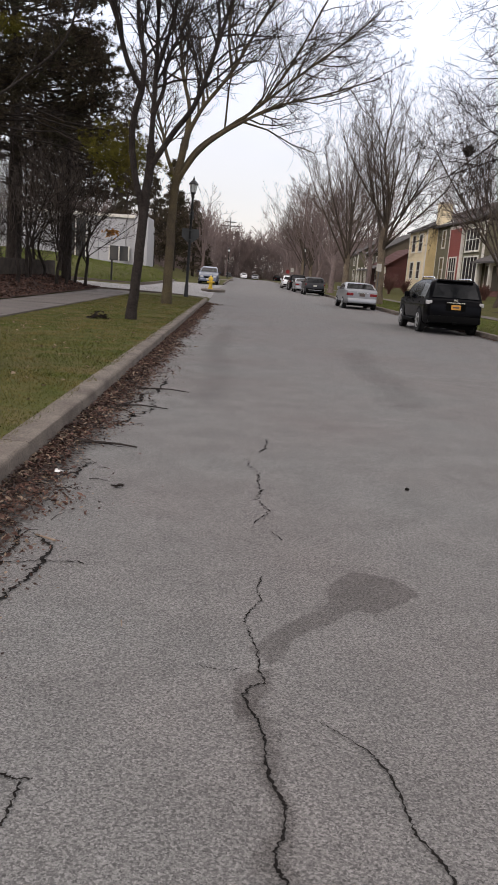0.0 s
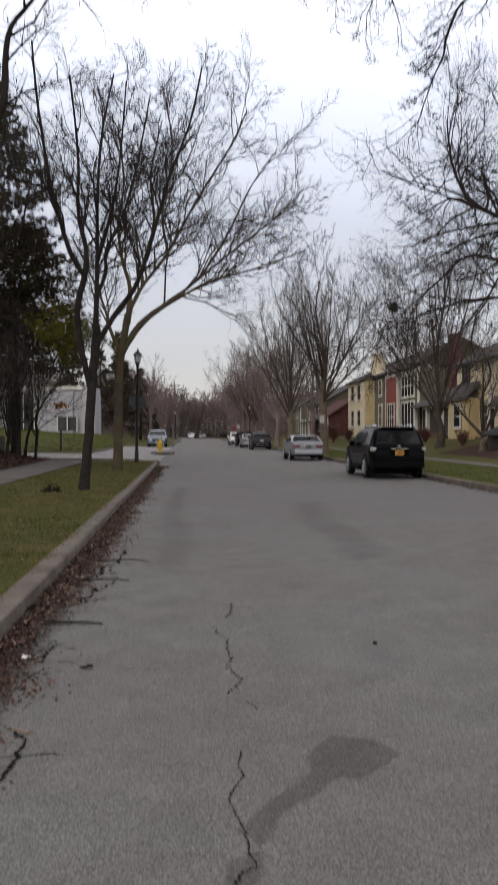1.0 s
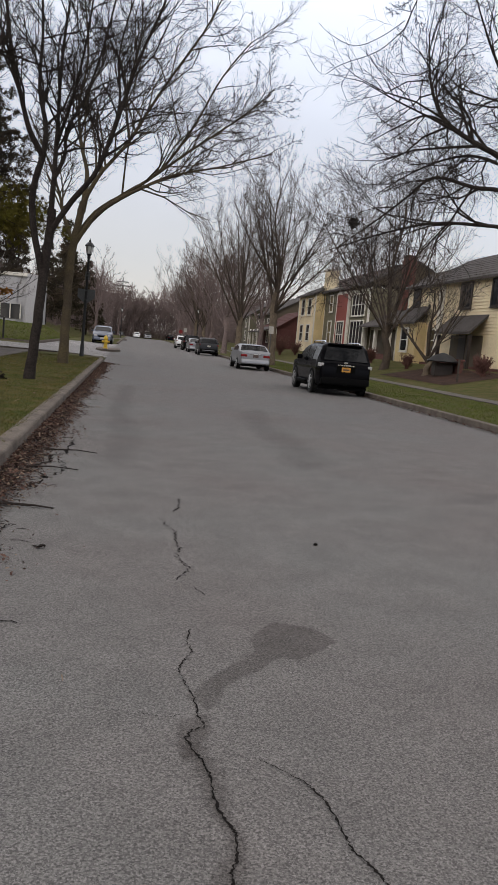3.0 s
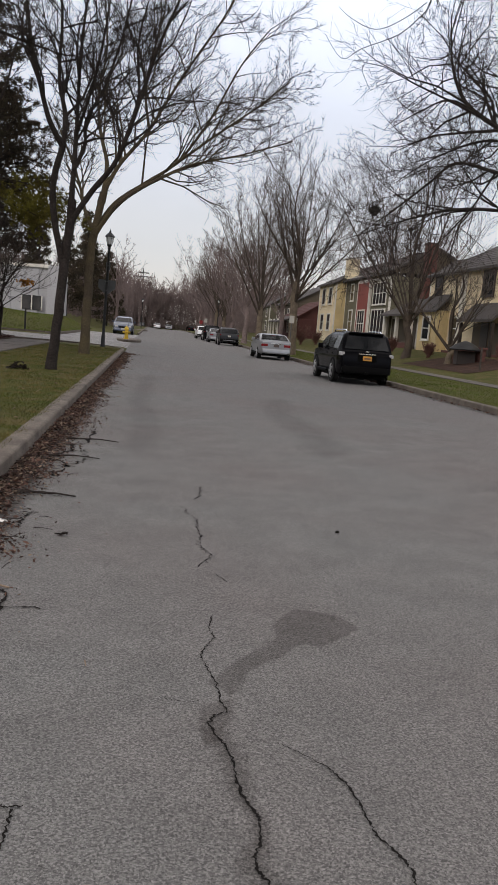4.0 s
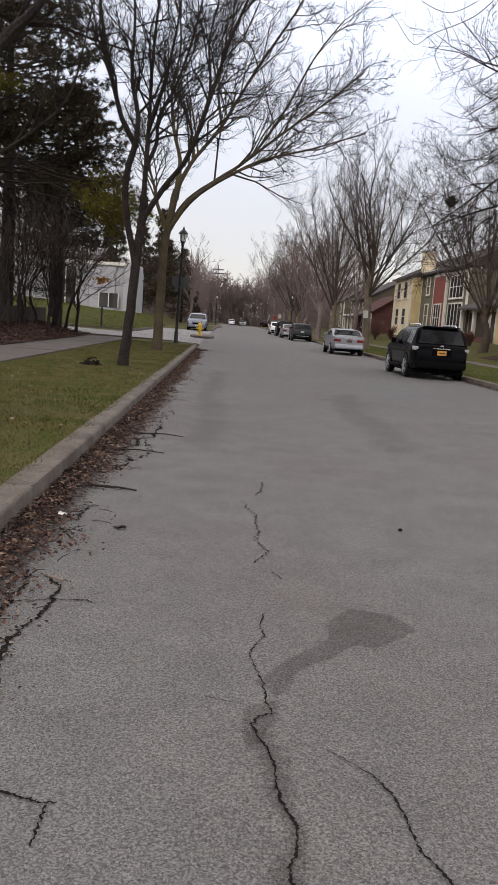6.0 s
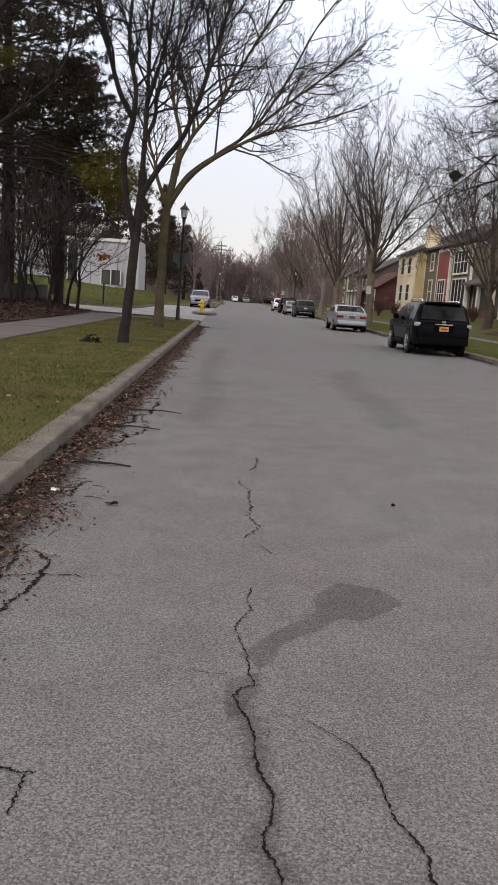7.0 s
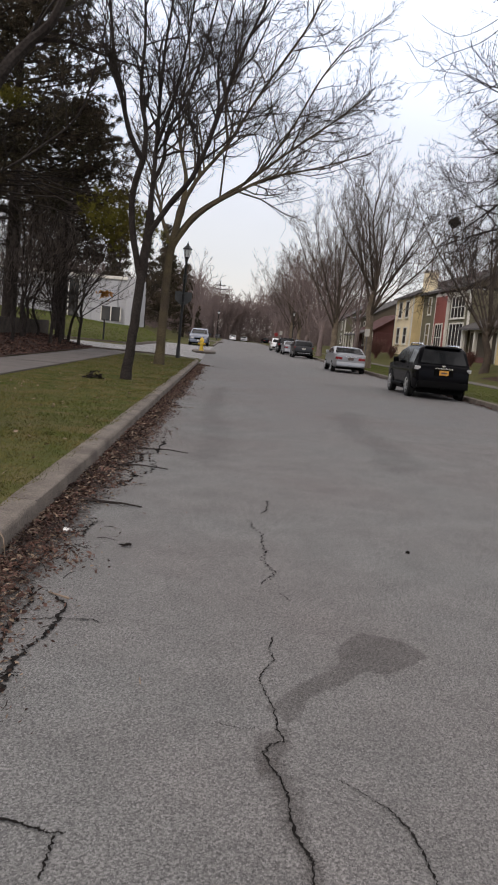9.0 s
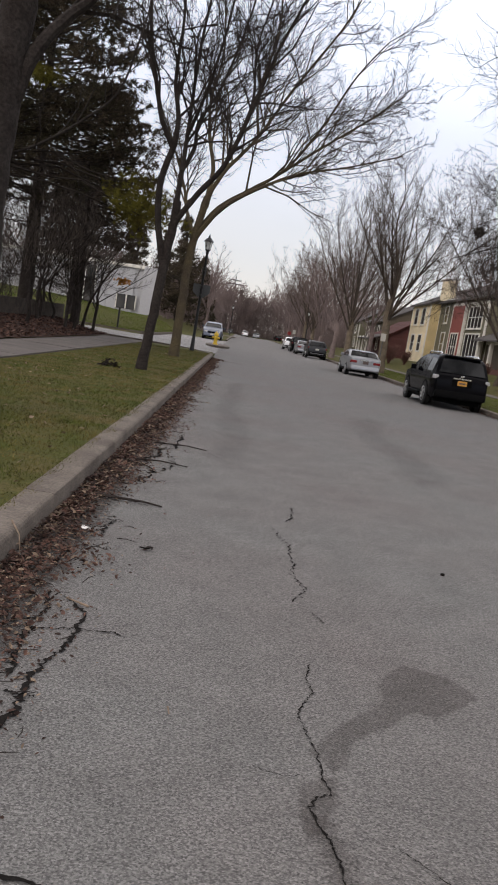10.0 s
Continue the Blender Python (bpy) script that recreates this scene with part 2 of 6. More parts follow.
RED_SHINGLE = mat("dark_red_shingle", (0.080, 0.026, 0.022), 0.95, var=0.25, scale=1.2, fine=9, bump=0.5, second=(0.058, 0.022, 0.019))
HOUSE_GLASS = mat("window_glass", (0.02, 0.024, 0.028), 0.07, var=0.1, bump=0, spec=0.7)
DARK_DOOR = mat("dark_door_paint", (0.03, 0.022, 0.018), 0.5, var=0.15, bump=0.05)
WHITE_WALL = mat("white_panel", (0.40, 0.395, 0.405), 0.7, var=0.10, scale=0.3, fine=6, bump=0.05)
STOP_RED = mat("sign_red", (0.24, 0.025, 0.025), 0.5, var=0.1, bump=0)
SIGN_WHITE = mat("sign_white", (0.42, 0.40, 0.36), 0.5, var=0.12, bump=0)
BUSH_RED = mat("russet_twig", (0.13, 0.06, 0.048), 0.95, var=0.3, bump=0, rnd=0.3)
NEST = mat("squirrel_nest_leaf", (0.03, 0.024, 0.02), 0.95, var=0.4, bump=0, rnd=0.4)
PAPER = mat("white_litter", (0.7, 0.68, 0.65), 0.8, var=0.1, bump=0)
LAMP_GLASS = mat("frosted_lamp_glass", (0.62, 0.64, 0.64), 0.25, var=0.1, bump=0)
rng = random.Random(7)


# ---- mesh tools ----
class Mesh:
    """Collects vertices and faces of one part."""

    def __init__(self):
        self.v, self.f = [], []

    def add(self, vs, fs):
        o = len(self.v)
        self.v += [tuple(p) for p in vs]
        self.f += [tuple(i + o for i in q) for q in fs]
        return self

    def box(self, x0, x1, y0, y1, z0, z1, c=0.0):
        """A box with its upright and top edges cut by c."""
        if c <= 0:
            vs = [(x, y, z) for z in (z0, z1) for x, y in ((x0, y0), (x1, y0), (x1, y1), (x0, y1))]
            return self.add(vs, [(3, 2, 1, 0), (4, 5, 6, 7), (0, 1, 5, 4), (1, 2, 6, 5), (2, 3, 7, 6), (3, 0, 4, 7)])
        ring = lambda d, z: [(x0 + c + d, y0 + d, z), (x1 - c - d, y0 + d, z), (x1 - d, y0 + c + d, z), (x1 - d, y1 - c - d, z),
                             (x1 - c - d, y1 - d, z), (x0 + c + d, y1 - d, z), (x0 + d, y1 - c - d, z), (x0 + d, y0 + c + d, z)]
        vs = ring(0, z0) + ring(0, z1 - c) + ring(c * 0.6, z1)
        fs = [tuple(range(7, -1, -1)), tuple(range(16, 24))]
        for k in (0, 8):
            fs += [(k + i, k + (i + 1) % 8, k + 8 + (i + 1) % 8, k + 8 + i) for i in range(8)]
        return self.add(vs, fs)

    def tube(self, pts, radii, sides=6, cap=True):
        pts = [Vector(p) for p in pts]
        vs, fs = [], []
        ref = None
        for i, p in enumerate(pts):
            d = (pts[min(i + 1, len(pts) - 1)] - pts[max(i - 1, 0)])
            if d.length < 1e-6:
                d = Vector((0, 0, 1))
            d.normalize()
            if ref is None:
                ref = d.orthogonal()
            ref = (ref - d * ref.dot(d))
            ref = ref.normalized() if ref.length > 1e-4 else d.orthogonal().normalized()
            side = d.cross(ref)
            r = radii[i]
            for k in range(sides):
                a = 2 * math.pi * k / sides
                vs.append(p + (ref * math.cos(a) + side * math.sin(a)) * r)
        for i in range(len(pts) - 1):
            for k in range(sides):
                a, b = i * sides + k, i * sides + (k + 1) % sides
                fs.append((a, b, b + sides, a + sides))
        if cap:
            fs.append(tuple(range(sides - 1, -1, -1)))
            fs.append(tuple(range((len(pts) - 1) * sides, len(pts) * sides)))
        return self.add(vs, fs)

    def lathe(self, prof, x=0, y=0, sides=16):
        """Turned about the upright line through x, y; prof: (radius, z)."""
        vs = [(x + r * math.cos(2 * math.pi * k / sides), y + r * math.sin(2 * math.pi * k / sides), z) for r, z in prof for k in range(sides)]
        fs = [(i * sides + k, i * sides + (k + 1) % sides, (i + 1) * sides + (k + 1) % sides, (i + 1) * sides + k)
              for i in range(len(prof) - 1) for k in range(sides)]
        fs += [tuple(range(sides - 1, -1, -1)), tuple(range((len(prof) - 1) * sides, len(prof) * sides))]
        return self.add(vs, fs)

    def data(self, name, material, smooth=False):
        me = bpy.data.meshes.new(name)
        me.from_pydata(self.v, [], self.f)
        me.materials.append(material)
        if smooth:
            me.shade_smooth()
            me.set_sharp_from_angle(angle=radians(38))
        me.update()
        return me


def part(name, mesh, material, parent=None, label="", smooth=False):
    ob = new(name, mesh.data(name, material, smooth) if isinstance(mesh, Mesh) else mesh)
    ob.parent = parent
    return tagged(ob, label)


def thing(name, label, category, at=(0, 0, 0), turn=0, group="", kind=""):
    e = new(name)
    e.matrix_world = pose(*at, 0, 0, turn)
    return tagged(e, label, category, group, kind)


def lone(name, mesh, material, label, category="", kind="", group="", smooth=False):
    return tagged(part(name, mesh, material, None, "", smooth), label, category, group, kind)


def S(t):
    t = min(1.0, max(0.0, t))
    return t * t * (3 - 2 * t)


# ---- the lie of the land ----
LEFT, RIGHT = -1.5, 8.2          # the kerb faces


def z_road(x, y):
    return 0.25 * S((y - 38) / 16) * S((2.5 - x) / 4.5)


def z_land(x, y):
    if y > 236:
        return 0.05 + 2 * S((y - 236) / 190)
    if x > 3:
        z = 0.15 + 0.05 * S((x - 8.5) / 3.5) + 0.95 * S((x - 13) / 6.5)
        return z
    side = 0.15 + 0.2 * S((y - 40) / 14)
    bank = 0.45 * S((-7.3 - x) / 3.0) * (1 - S((y - 44) / 5)) + 0.5 * S((-11 - x) / 10)
    lawn = 1.15 * S((y - 58) / 28) * S((-6.5 - x) / 4) + 0.6 * S((y - 60) / 30) * S((-12 - x) / 18)
    return side + bank + lawn


def lines(stops):
    out = []
    for a, b, n in stops:
        out += [a + (b - a) * i / n for i in range(n)]
    return out + [stops[-1][1]]


def sheet(xs, ys, zf, keep=lambda x, y: True):
    m = Mesh()
    m.v = [(x, y, zf(x, y)) for y in ys for x in xs]
    w = len(xs)
    m.f = [(j * w + i, j * w + i + 1, (j + 1) * w + i + 1, (j + 1) * w + i) for j in range(len(ys) - 1) for i in range(w - 1)
           if keep((xs[i] + xs[i + 1]) / 2, (ys[j] + ys[j + 1]) / 2)]
    return m


def paved(x, y):
    """Where the side street, its bay or the main road lies."""
    if LEFT - 0.1 < x < RIGHT + 0.1 and y < 236:
        return True
    if x < LEFT and 43.6 < y < 53.2 and x > -60:
        return True
    return -6.4 < x < LEFT and 53.0 < y < 80


def z_ground(x, y):
    return (min(z_road(x, y), 0.3) - 0.12) if paved(x, y) else z_land(x, y)


gx = lines([(-600, -60, 8), (-60, -16, 14), (-16, -6.41, 12), (-6.39, -1.66, 10), (-1.64, -1.52, 1), (-1.5, 8.2, 6), (8.22, 8.36, 1), (8.38, 20, 16), (20, 60, 8), (60, 600, 8)])
gy = lines([(-120, 0, 12), (0, 43.58, 34), (43.62, 53.18, 8), (53.22, 79.98, 18), (80.02, 130, 24), (130, 236, 10), (236.1, 440, 14), (440, 1500, 6)])
lone("ground", sheet(gx, gy, z_ground), GRASS, "dull winter lawn and earth with yellowed patches", "ground", "structure", smooth=True)
road_m = sheet(lines([(LEFT, 3, 12), (3, RIGHT, 6)]), lines([(-40, 36, 8), (36, 60, 24), (60, 236, 16)]), z_road)
lone("road", road_m, ASPHALT, "worn grey asphalt street with cracks and stains", "road", "structure", smooth=True)
z_side = lambda x, y: z_road(LEFT, y) + 0.004 + 0.25 * S((-4 - x) / 20)
side_m = sheet(lines([(-60, -6.4, 14), (-6.4, LEFT, 6)]), lines([(43.6, 53.1, 6), (53.1, 80, 10)]), z_side, lambda x, y: y < 53.1 or x > -6.4)
lone("side_street", side_m, SIDE_ROAD, "pale asphalt side street and parking bay", "road", "structure", smooth=True)

# sidewalks: separate slabs with open joints
def slabs(name, x0, x1, y0, y1, step, label):
    host = tagged(new(name), label, "sidewalk", "", "structure")
    n = int((y1 - y0) / step)
    for i in range(n):
        a, b = y0 + i * step + 0.012, y0 + (i + 1) * step - 0.012
        zs = [z_land(x, y) + 0.035 + rng.uniform(-0.004, 0.004) for x, y in ((x0, a), (x1, a), (x1, b), (x0, b))]
        m = Mesh()
        m.add([(x0, a, zs[0] - 0.15), (x1, a, zs[1] - 0.15), (x1, b, zs[2] - 0.15), (x0, b, zs[3] - 0.15), (x0, a, zs[0]), (x1, a, zs[1]), (x1, b, zs[2]), (x0, b, zs[3])],
              [(4, 5, 6, 7), (0, 1, 5, 4), (1, 2, 6, 5), (2, 3, 7, 6), (3, 0, 4, 7)])
        part("slab", m, WALK, host)
    return host


slabs("pavement_left", -7.2, -5.25, -3.0, 43.4, 1.55, "grey concrete sidewalk slabs between lawn and mulch bed")
slabs("pavement_right", 12.1, 13.1, 5, 120, 1.5, "pale narrow concrete sidewalk through the lawn")


# kerbs: long cast lengths with a rounded nose
def kerb(name, x, back, y0, y1, step, label, bend=None):
    host = tagged(new(name), label, "kerb", "", "structure")
    s = 1 if back > x else -1
    y = y0
    while y < y1 - 0.1:
        b = min(y + step, y1)
        m = Mesh()
        prof = [(x - s * 0.012, -0.2), (x + s * 0.006, 0.125), (x + s * 0.014, 0.143), (x + s * 0.03, 0.152), (back, 0.156), (back, -0.2)]
        ys = [y + 0.004, b - 0.004]
        vs = [(px + rng.uniform(-0.003, 0.003), yy, pz + z_road(x, yy) + rng.uniform(-0.002, 0.002)) for yy in ys for px, pz in prof]
        k = len(prof)
        fs = [(i, i + 1, k + i + 1, k + i) for i in range(k - 1)] + [tuple(range(k - 1, -1, -1)), tuple(range(k, 2 * k))]
        if s < 0:
            fs = [f[::-1] for f in fs]
        m.add(vs, fs)
        part("kerb_stone", m, CONCRETE, host)
        y = b
    return host


kerb("kerb_left", LEFT, LEFT - 0.22, -6, 39.5, 3.0, "pale brown concrete kerb stained by leaf litter")
kerb("kerb_right", RIGHT, RIGHT + 0.18, -6, 260, 3.0, "grey concrete kerb along parked cars")
kerb("kerb_far_left", LEFT, LEFT - 0.18, 80, 260, 3.0, "grey concrete kerb beside far lawn")


def kerb_path(name, pts, label, h=0.15, w=0.18):
    """A low kerb that follows points on the ground."""
    m = Mesh()
    n = len(pts)
    for i, (x, y) in enumerate(pts):
        a, b = pts[max(i - 1, 0)], pts[min(i + 1, n - 1)]
        d = Vector((b[0] - a[0], b[1] - a[1])).normalized()
        nx, ny = -d.y * w / 2, d.x * w / 2
        z = z_side(min(x, LEFT), y) if x < LEFT else z_road(x, y)
        m.v += [(x - nx, y - ny, z - 0.2), (x - nx * 0.8, y - ny * 0.8, z + h), (x + nx * 0.8, y + ny * 0.8, z + h), (x + nx, y + ny, z - 0.2)]
    for i in range(n - 1):
        o = 4 * i
        m.f += [(o + k, o + k + 1, o + k + 5, o + k + 4) for k in range(3)]
    m.f += [(3, 2, 1, 0), (4 * n - 4, 4 * n - 3, 4 * n - 2, 4 * n - 1)]
    return lone(name, m, CONCRETE, label, "kerb", "structure", smooth=True)


corner = [(LEFT - 0.1 - 4 * (1 - math.cos(a)), 39.5 + 4.0 * math.sin(a)) for a in [math.pi / 2 * i / 8 for i in range(9)]] + [(-9, 43.5), (-20, 43.5), (-40, 43.5)]
kerb_path("kerb_corner", corner, "curved concrete kerb at the street corner")
kerb_path("kerb_lawn", [(-40, 53.3), (-20, 53.3), (-9, 53.3), (-7.2, 53.7), (-6.5, 55), (-6.4, 58), (-6.4, 80)], "pale concrete kerb at the foot of the lawn", 0.18)


def island(x0, x1, y0, y1):
    m = Mesh()
    ring = [((x0 + x1) / 2 + (x1 - x0) / 2 * math.cos(t) * (1.0), (y0 + y1) / 2 + (y1 - y0) / 2 * math.sin(t)) for t in [2 * math.pi * i / 20 for i in range(20)]]
    z0 = z_road(LEFT, y0)
    m.v = [(x, y, z0 - 0.1) for x, y in ring] + [(x, y, z0 + 0.13) for x, y in ring] + [((x - (x0 + x1) / 2) * 0.94 + (x0 + x1) / 2, (y - (y0 + y1) / 2) * 0.97 + (y0 + y1) / 2, z0 + 0.15) for x, y in ring]
    m.f = [(i, (i + 1) % 20, 20 + (i + 1) % 20, 20 + i) for i in range(20)] + [(20 + i, 20 + (i + 1) % 20, 40 + (i + 1) % 20, 40 + i) for i in range(20)] + [tuple(range(40, 60))]
    return lone("traffic_island", m, CONCRETE, "low concrete island with a dark kerb edge", "kerb", "structure", smooth=True)


island(-2.5, -0.9, 50.5, 56.5)
island(-3.2, -0.9, 118, 131)

# mulch bed with fallen leaves between sidewalk and fence
bed = sheet(lines([(-10.6, -7.22, 8)]), lines([(2, 43, 40)]), lambda x, y: z_land(x, y) + 0.03 + 0.05 * noise.noise((x * 1.7, y * 1.7, 0)) + 0.03)
lone("mulch_bed", bed, MULCH, "dark mulch bed covered with fallen leaves", "mulch bed", "structure", smooth=True)


# ---- trees ----
class Grower:
    """Bare branches: each one is a bent, tapering tube that bears smaller ones."""

    def __init__(self, seed, min_r, counts, ratio=0.55, spread=42, lift=0.12, jitter=0.16):
        self.r = random.Random(seed)
        self.min_r, self.counts, self.ratio, self.spread, self.lift, self.jitter = min_r, counts, ratio, spread, lift, jitter
        self.limbs, self.twigs, self.every = Mesh(), Mesh(), []

    def along(self, pts, r0, r1, n=4):
        """A smooth curve through the points, with radii from r0 to r1."""
        P = [Vector(p) for p in pts]
        out = []
        for i in range(len(P) - 1):
            a, b, c, d = P[max(i - 1, 0)], P[i], P[i + 1], P[min(i + 2, len(P) - 1)]
            for k in range(n):
                t = k / n
                out.append(0.5 * ((2 * b) + (c - a) * t + (2 * a - 5 * b + 4 * c - d) * t * t + (3 * b - a - 3 * c + d) * t ** 3))
        out.append(P[-1])
        m = len(out) - 1
        j = [Vector((self.r.uniform(-1, 1), self.r.uniform(-1, 1), self.r.uniform(-1, 1))) * (0.10 * (r0 + r1) / 2) for _ in out]
        out = [p + (q if 0 < i < m else Vector()) for i, (p, q) in enumerate(zip(out, j))]
        return out, [r0 + (r1 - r0) * (i / m) ** 0.85 for i in range(m + 1)]

    def limb(self, pts, r0, r1, level=0, bear=1.0, length=None, start=0.25, sides=7):
        line, rad = self.along(pts, r0, r1)
        self.limbs = Mesh()
        self.every.append(self.limbs)
        self.limbs.tube(line, rad, sides, cap=False)
        self.bear(line, rad, level, length or (line[0] - line[-1]).length, bear, start)

    def bear(self, line, rad, level, length, share=1.0, start=0.2):
        if level >= len(self.counts):
            return
        R = self.r
        n = max(1, int(self.counts[level] * share + R.random()))
        m = len(line) - 1
        for q in range(n):
            f = start + (1 - start) * (q + R.random()) / n
            i = min(int(f * m), m - 1)
            u = f * m - i
            p = line[i].lerp(line[i + 1], u)
            d = (line[i + 1] - line[i])
            if d.length < 1e-5:
                continue
            d.normalize()
            ax = d.orthogonal().normalized()
            ax.rotate(Matrix.Rotation(R.uniform(0, 2 * math.pi), 3, d))
            a = radians(self.spread * R.uniform(0.6, 1.25))
            nd = (d * math.cos(a) + ax * math.sin(a)).normalized()
            L = length * self.ratio * (1.15 - 0.6 * f) * R.uniform(0.65, 1.25)
            r = max(self.min_r, min((rad[i] * (1 - u) + rad[i + 1] * u) * 0.62, 0.018 * L + self.min_r * 0.5))
            self.branch(p, nd, L, r, level)

    def branch(self, p, d, L, r, level):
        R = self.r
        last = level == len(self.counts) - 1
        far = self.min_r > 0.0095
        n = (1 if far else 2) if last else (3 if far else 4)
        line, p = [p.copy()], p.copy()
        for i in range(n):
            d = d + Vector((R.uniform(-1, 1), R.uniform(-1, 1), R.uniform(-1, 1))) * self.jitter * 1.6 + Vector((0, 0, self.lift))
            d.normalize()
            p = p + d * (L / n)
            line.append(p.copy())
        tip = self.min_r * (0.55 if last else 0.8)
        rad = [r + (tip - r) * i / n for i in range(n + 1)]
        (self.twigs if level >= 1 else self.limbs).tube(line, rad, 3 if level >= 1 else 5, cap=False)
        self.bear(line, rad, level + 1, L)

    def finish(self, name, label, trunk, bark, twig_bark=None, category="tree", group="", at=None, limb_bark=None):
        at = at or trunk.v[0]
        e = thing(name, label, category, at, 0, group)
        loose = [] if self.every else [self.limbs]
        for nm, m, b in [("trunk", trunk, bark)] + [("limb", q, limb_bark or bark) for q in self.every] + [("branchwork", q, bark) for q in loose] + [("crown", self.twigs, twig_bark or bark)]:
            if m.v:
                m.v = [(x - at[0], y - at[1], z - at[2]) for x, y, z in m.v]
                ob = part(nm, m, b, e, smooth=True)
                if nm in ("crown", "branchwork"):
                    tagged(ob, kind="stuff")
        return e


def trunk_mesh(g, pts, r0, r1, flare=1.5):
    line, rad = g.along(pts, r0, r1, 6)
    rad = [r * (1 + (flare - 1) * max(0, 1 - i / 4) ** 2) for i, r in enumerate(rad)]
    line[0] = line[0] - Vector((0, 0, 0.15))
    m = Mesh()
    m.tube(line, rad, 14, cap=True)
    return m


# slim dark street tree that forks low and leans over the lawn
g = Grower(11, 0.0045, (16, 10, 7), 0.44, 44, 0.05, 0.25)
tr = trunk_mesh(g, [(-2.72, 20.6, 0.15), (-2.58, 20.6, 1.6), (-2.5, 20.6, 2.9), (-2.4, 20.6, 3.9), (-2.38, 20.6, 4.4)], 0.13, 0.105, 1.3)
g.limb([(-2.52, 20.6, 2.7), (-2.78, 20.4, 3.9), (-2.8, 20.2, 4.8), (-2.6, 20.0, 5.5)], 0.085, 0.075, 1, 0.15)
g.limb([(-2.6, 20.0, 5.5), (-2.9, 19.7, 6.0), (-3.1, 19.4, 6.7), (-3.3, 19.1, 7.6), (-3.5, 18.8, 9.2), (-3.6, 18.6, 10.6)], 0.075, 0.02)
g.limb([(-2.6, 20.0, 5.5), (-2.58, 20.1, 6.2), (-2.78, 20.2, 7.1), (-2.8, 20.4, 8.6), (-3.0, 20.5, 10.6)], 0.075, 0.02)
g.limb([(-2.4, 20.6, 4.3), (-2.4, 20.8, 5.3), (-2.4, 21.0, 6.3), (-2.4, 21.1, 7.8), (-2.3, 21.3, 9.5), (-2.0, 21.5, 11.2)], 0.075, 0.02)
g.limb([(-2.4, 20.7, 5.1), (-2.2, 21.1, 5.8), (-2.2, 21.4, 6.5), (-1.8, 21.8, 7.5), (-1.4, 22.1, 9.1), (-1.1, 22.5, 11.0)], 0.06, 0.02)
g.limb([(-2.42, 20.6, 3.8), (-1.9, 20.4, 4.6), (-1.4, 20.1, 5.2), (-1.1, 19.9, 5.9), (-0.8, 19.7, 6.8), (-0.5, 19.5, 7.8), (0.0, 19.2, 9.0), (0.3, 19.0, 10.3)], 0.08, 0.02)
g.limb([(-1.1, 19.9, 5.9), (-0.9, 20.4, 7.0), (-1.0, 20.8, 8.3), (-0.7, 21.0, 9.8)], 0.05, 0.015)
g.limb([(-2.4, 20.9, 6.0), (-2.0, 20.2, 7.0), (-1.7, 19.6, 8.2), (-1.5, 19.2, 10.0)], 0.05, 0.015)
g.finish("street_tree", "slim dark bare tree forking low on the grass verge", tr, BARK_DARK)

# stout olive-barked tree, a long limb over the street
g = Grower(23, 0.0055, (18, 10, 8), 0.45, 45, 0.09, 0.25)
tr = trunk_mesh(g, [(-2.75, 31.0, 0.15), (-2.72, 31.0, 2.0), (-2.7, 31.0, 3.7), (-2.55, 31.0, 5.0), (-2.35, 31.0, 6.2)], 0.19, 0.13, 1.25)
g.limb([(-2.65, 31.0, 4.5), (-2.0, 30.7, 5.5), (-1.2, 30.3, 6.2), (0.0, 30.0, 6.9), (0.9, 29.7, 7.3), (2.5, 29.3, 7.7), (4.3, 29.0, 8.3)], 0.10, 0.02, 0, 0.75, None, 0.45)
g.limb([(-2.5, 31.0, 4.9), (-1.9, 31.3, 5.9), (-0.8, 31.6, 6.8), (0.2, 31.9, 7.6), (0.9, 32.1, 8.5), (1.7, 32.4, 9.9), (2.6, 32.7, 11.8), (3.7, 33.0, 13.4)], 0.09, 0.025, 0, 1.3)
g.limb([(-2.35, 31.0, 5.8), (-2.2, 31.0, 6.5), (-1.7, 31.0, 7.4), (-0.8, 31.0, 8.6), (0.3, 31.0, 10.6), (1.6, 31.0, 12.7), (2.3, 31.0, 14.2)], 0.10, 0.025, 0, 1.3)
g.limb([(-2.35, 31.0, 6.1), (-2.3, 31.4, 7.3), (-2.6, 31.8, 8.4), (-2.8, 32.2, 9.9), (-2.6, 32.6, 11.9), (-2.9, 33.0, 14.2)], 0.10, 0.025, 0, 1.2)
g.limb([(-2.65, 31.0, 4.7), (-3.1, 31.8, 5.7), (-3.4, 32.5, 6.7), (-4.1, 33.2, 8.3), (-4.9, 34.0, 9.9)], 0.09, 0.02)
g.limb([(-0.8, 31.0, 8.6), (-1.0, 30.4, 10.0), (-0.6, 29.8, 12.0), (-0.8, 29.4, 13.8)], 0.06, 0.02)
g.limb([(0.2, 31.9, 7.6), (1.6, 31.0, 8.6), (3.0, 30.4, 9.6), (4.2, 30.0, 10.6)], 0.06, 0.02)
g.finish("street_tree", "stout olive-barked bare tree with a long limb over the road", tr, BARK_OLIVE, BARK_DARK)

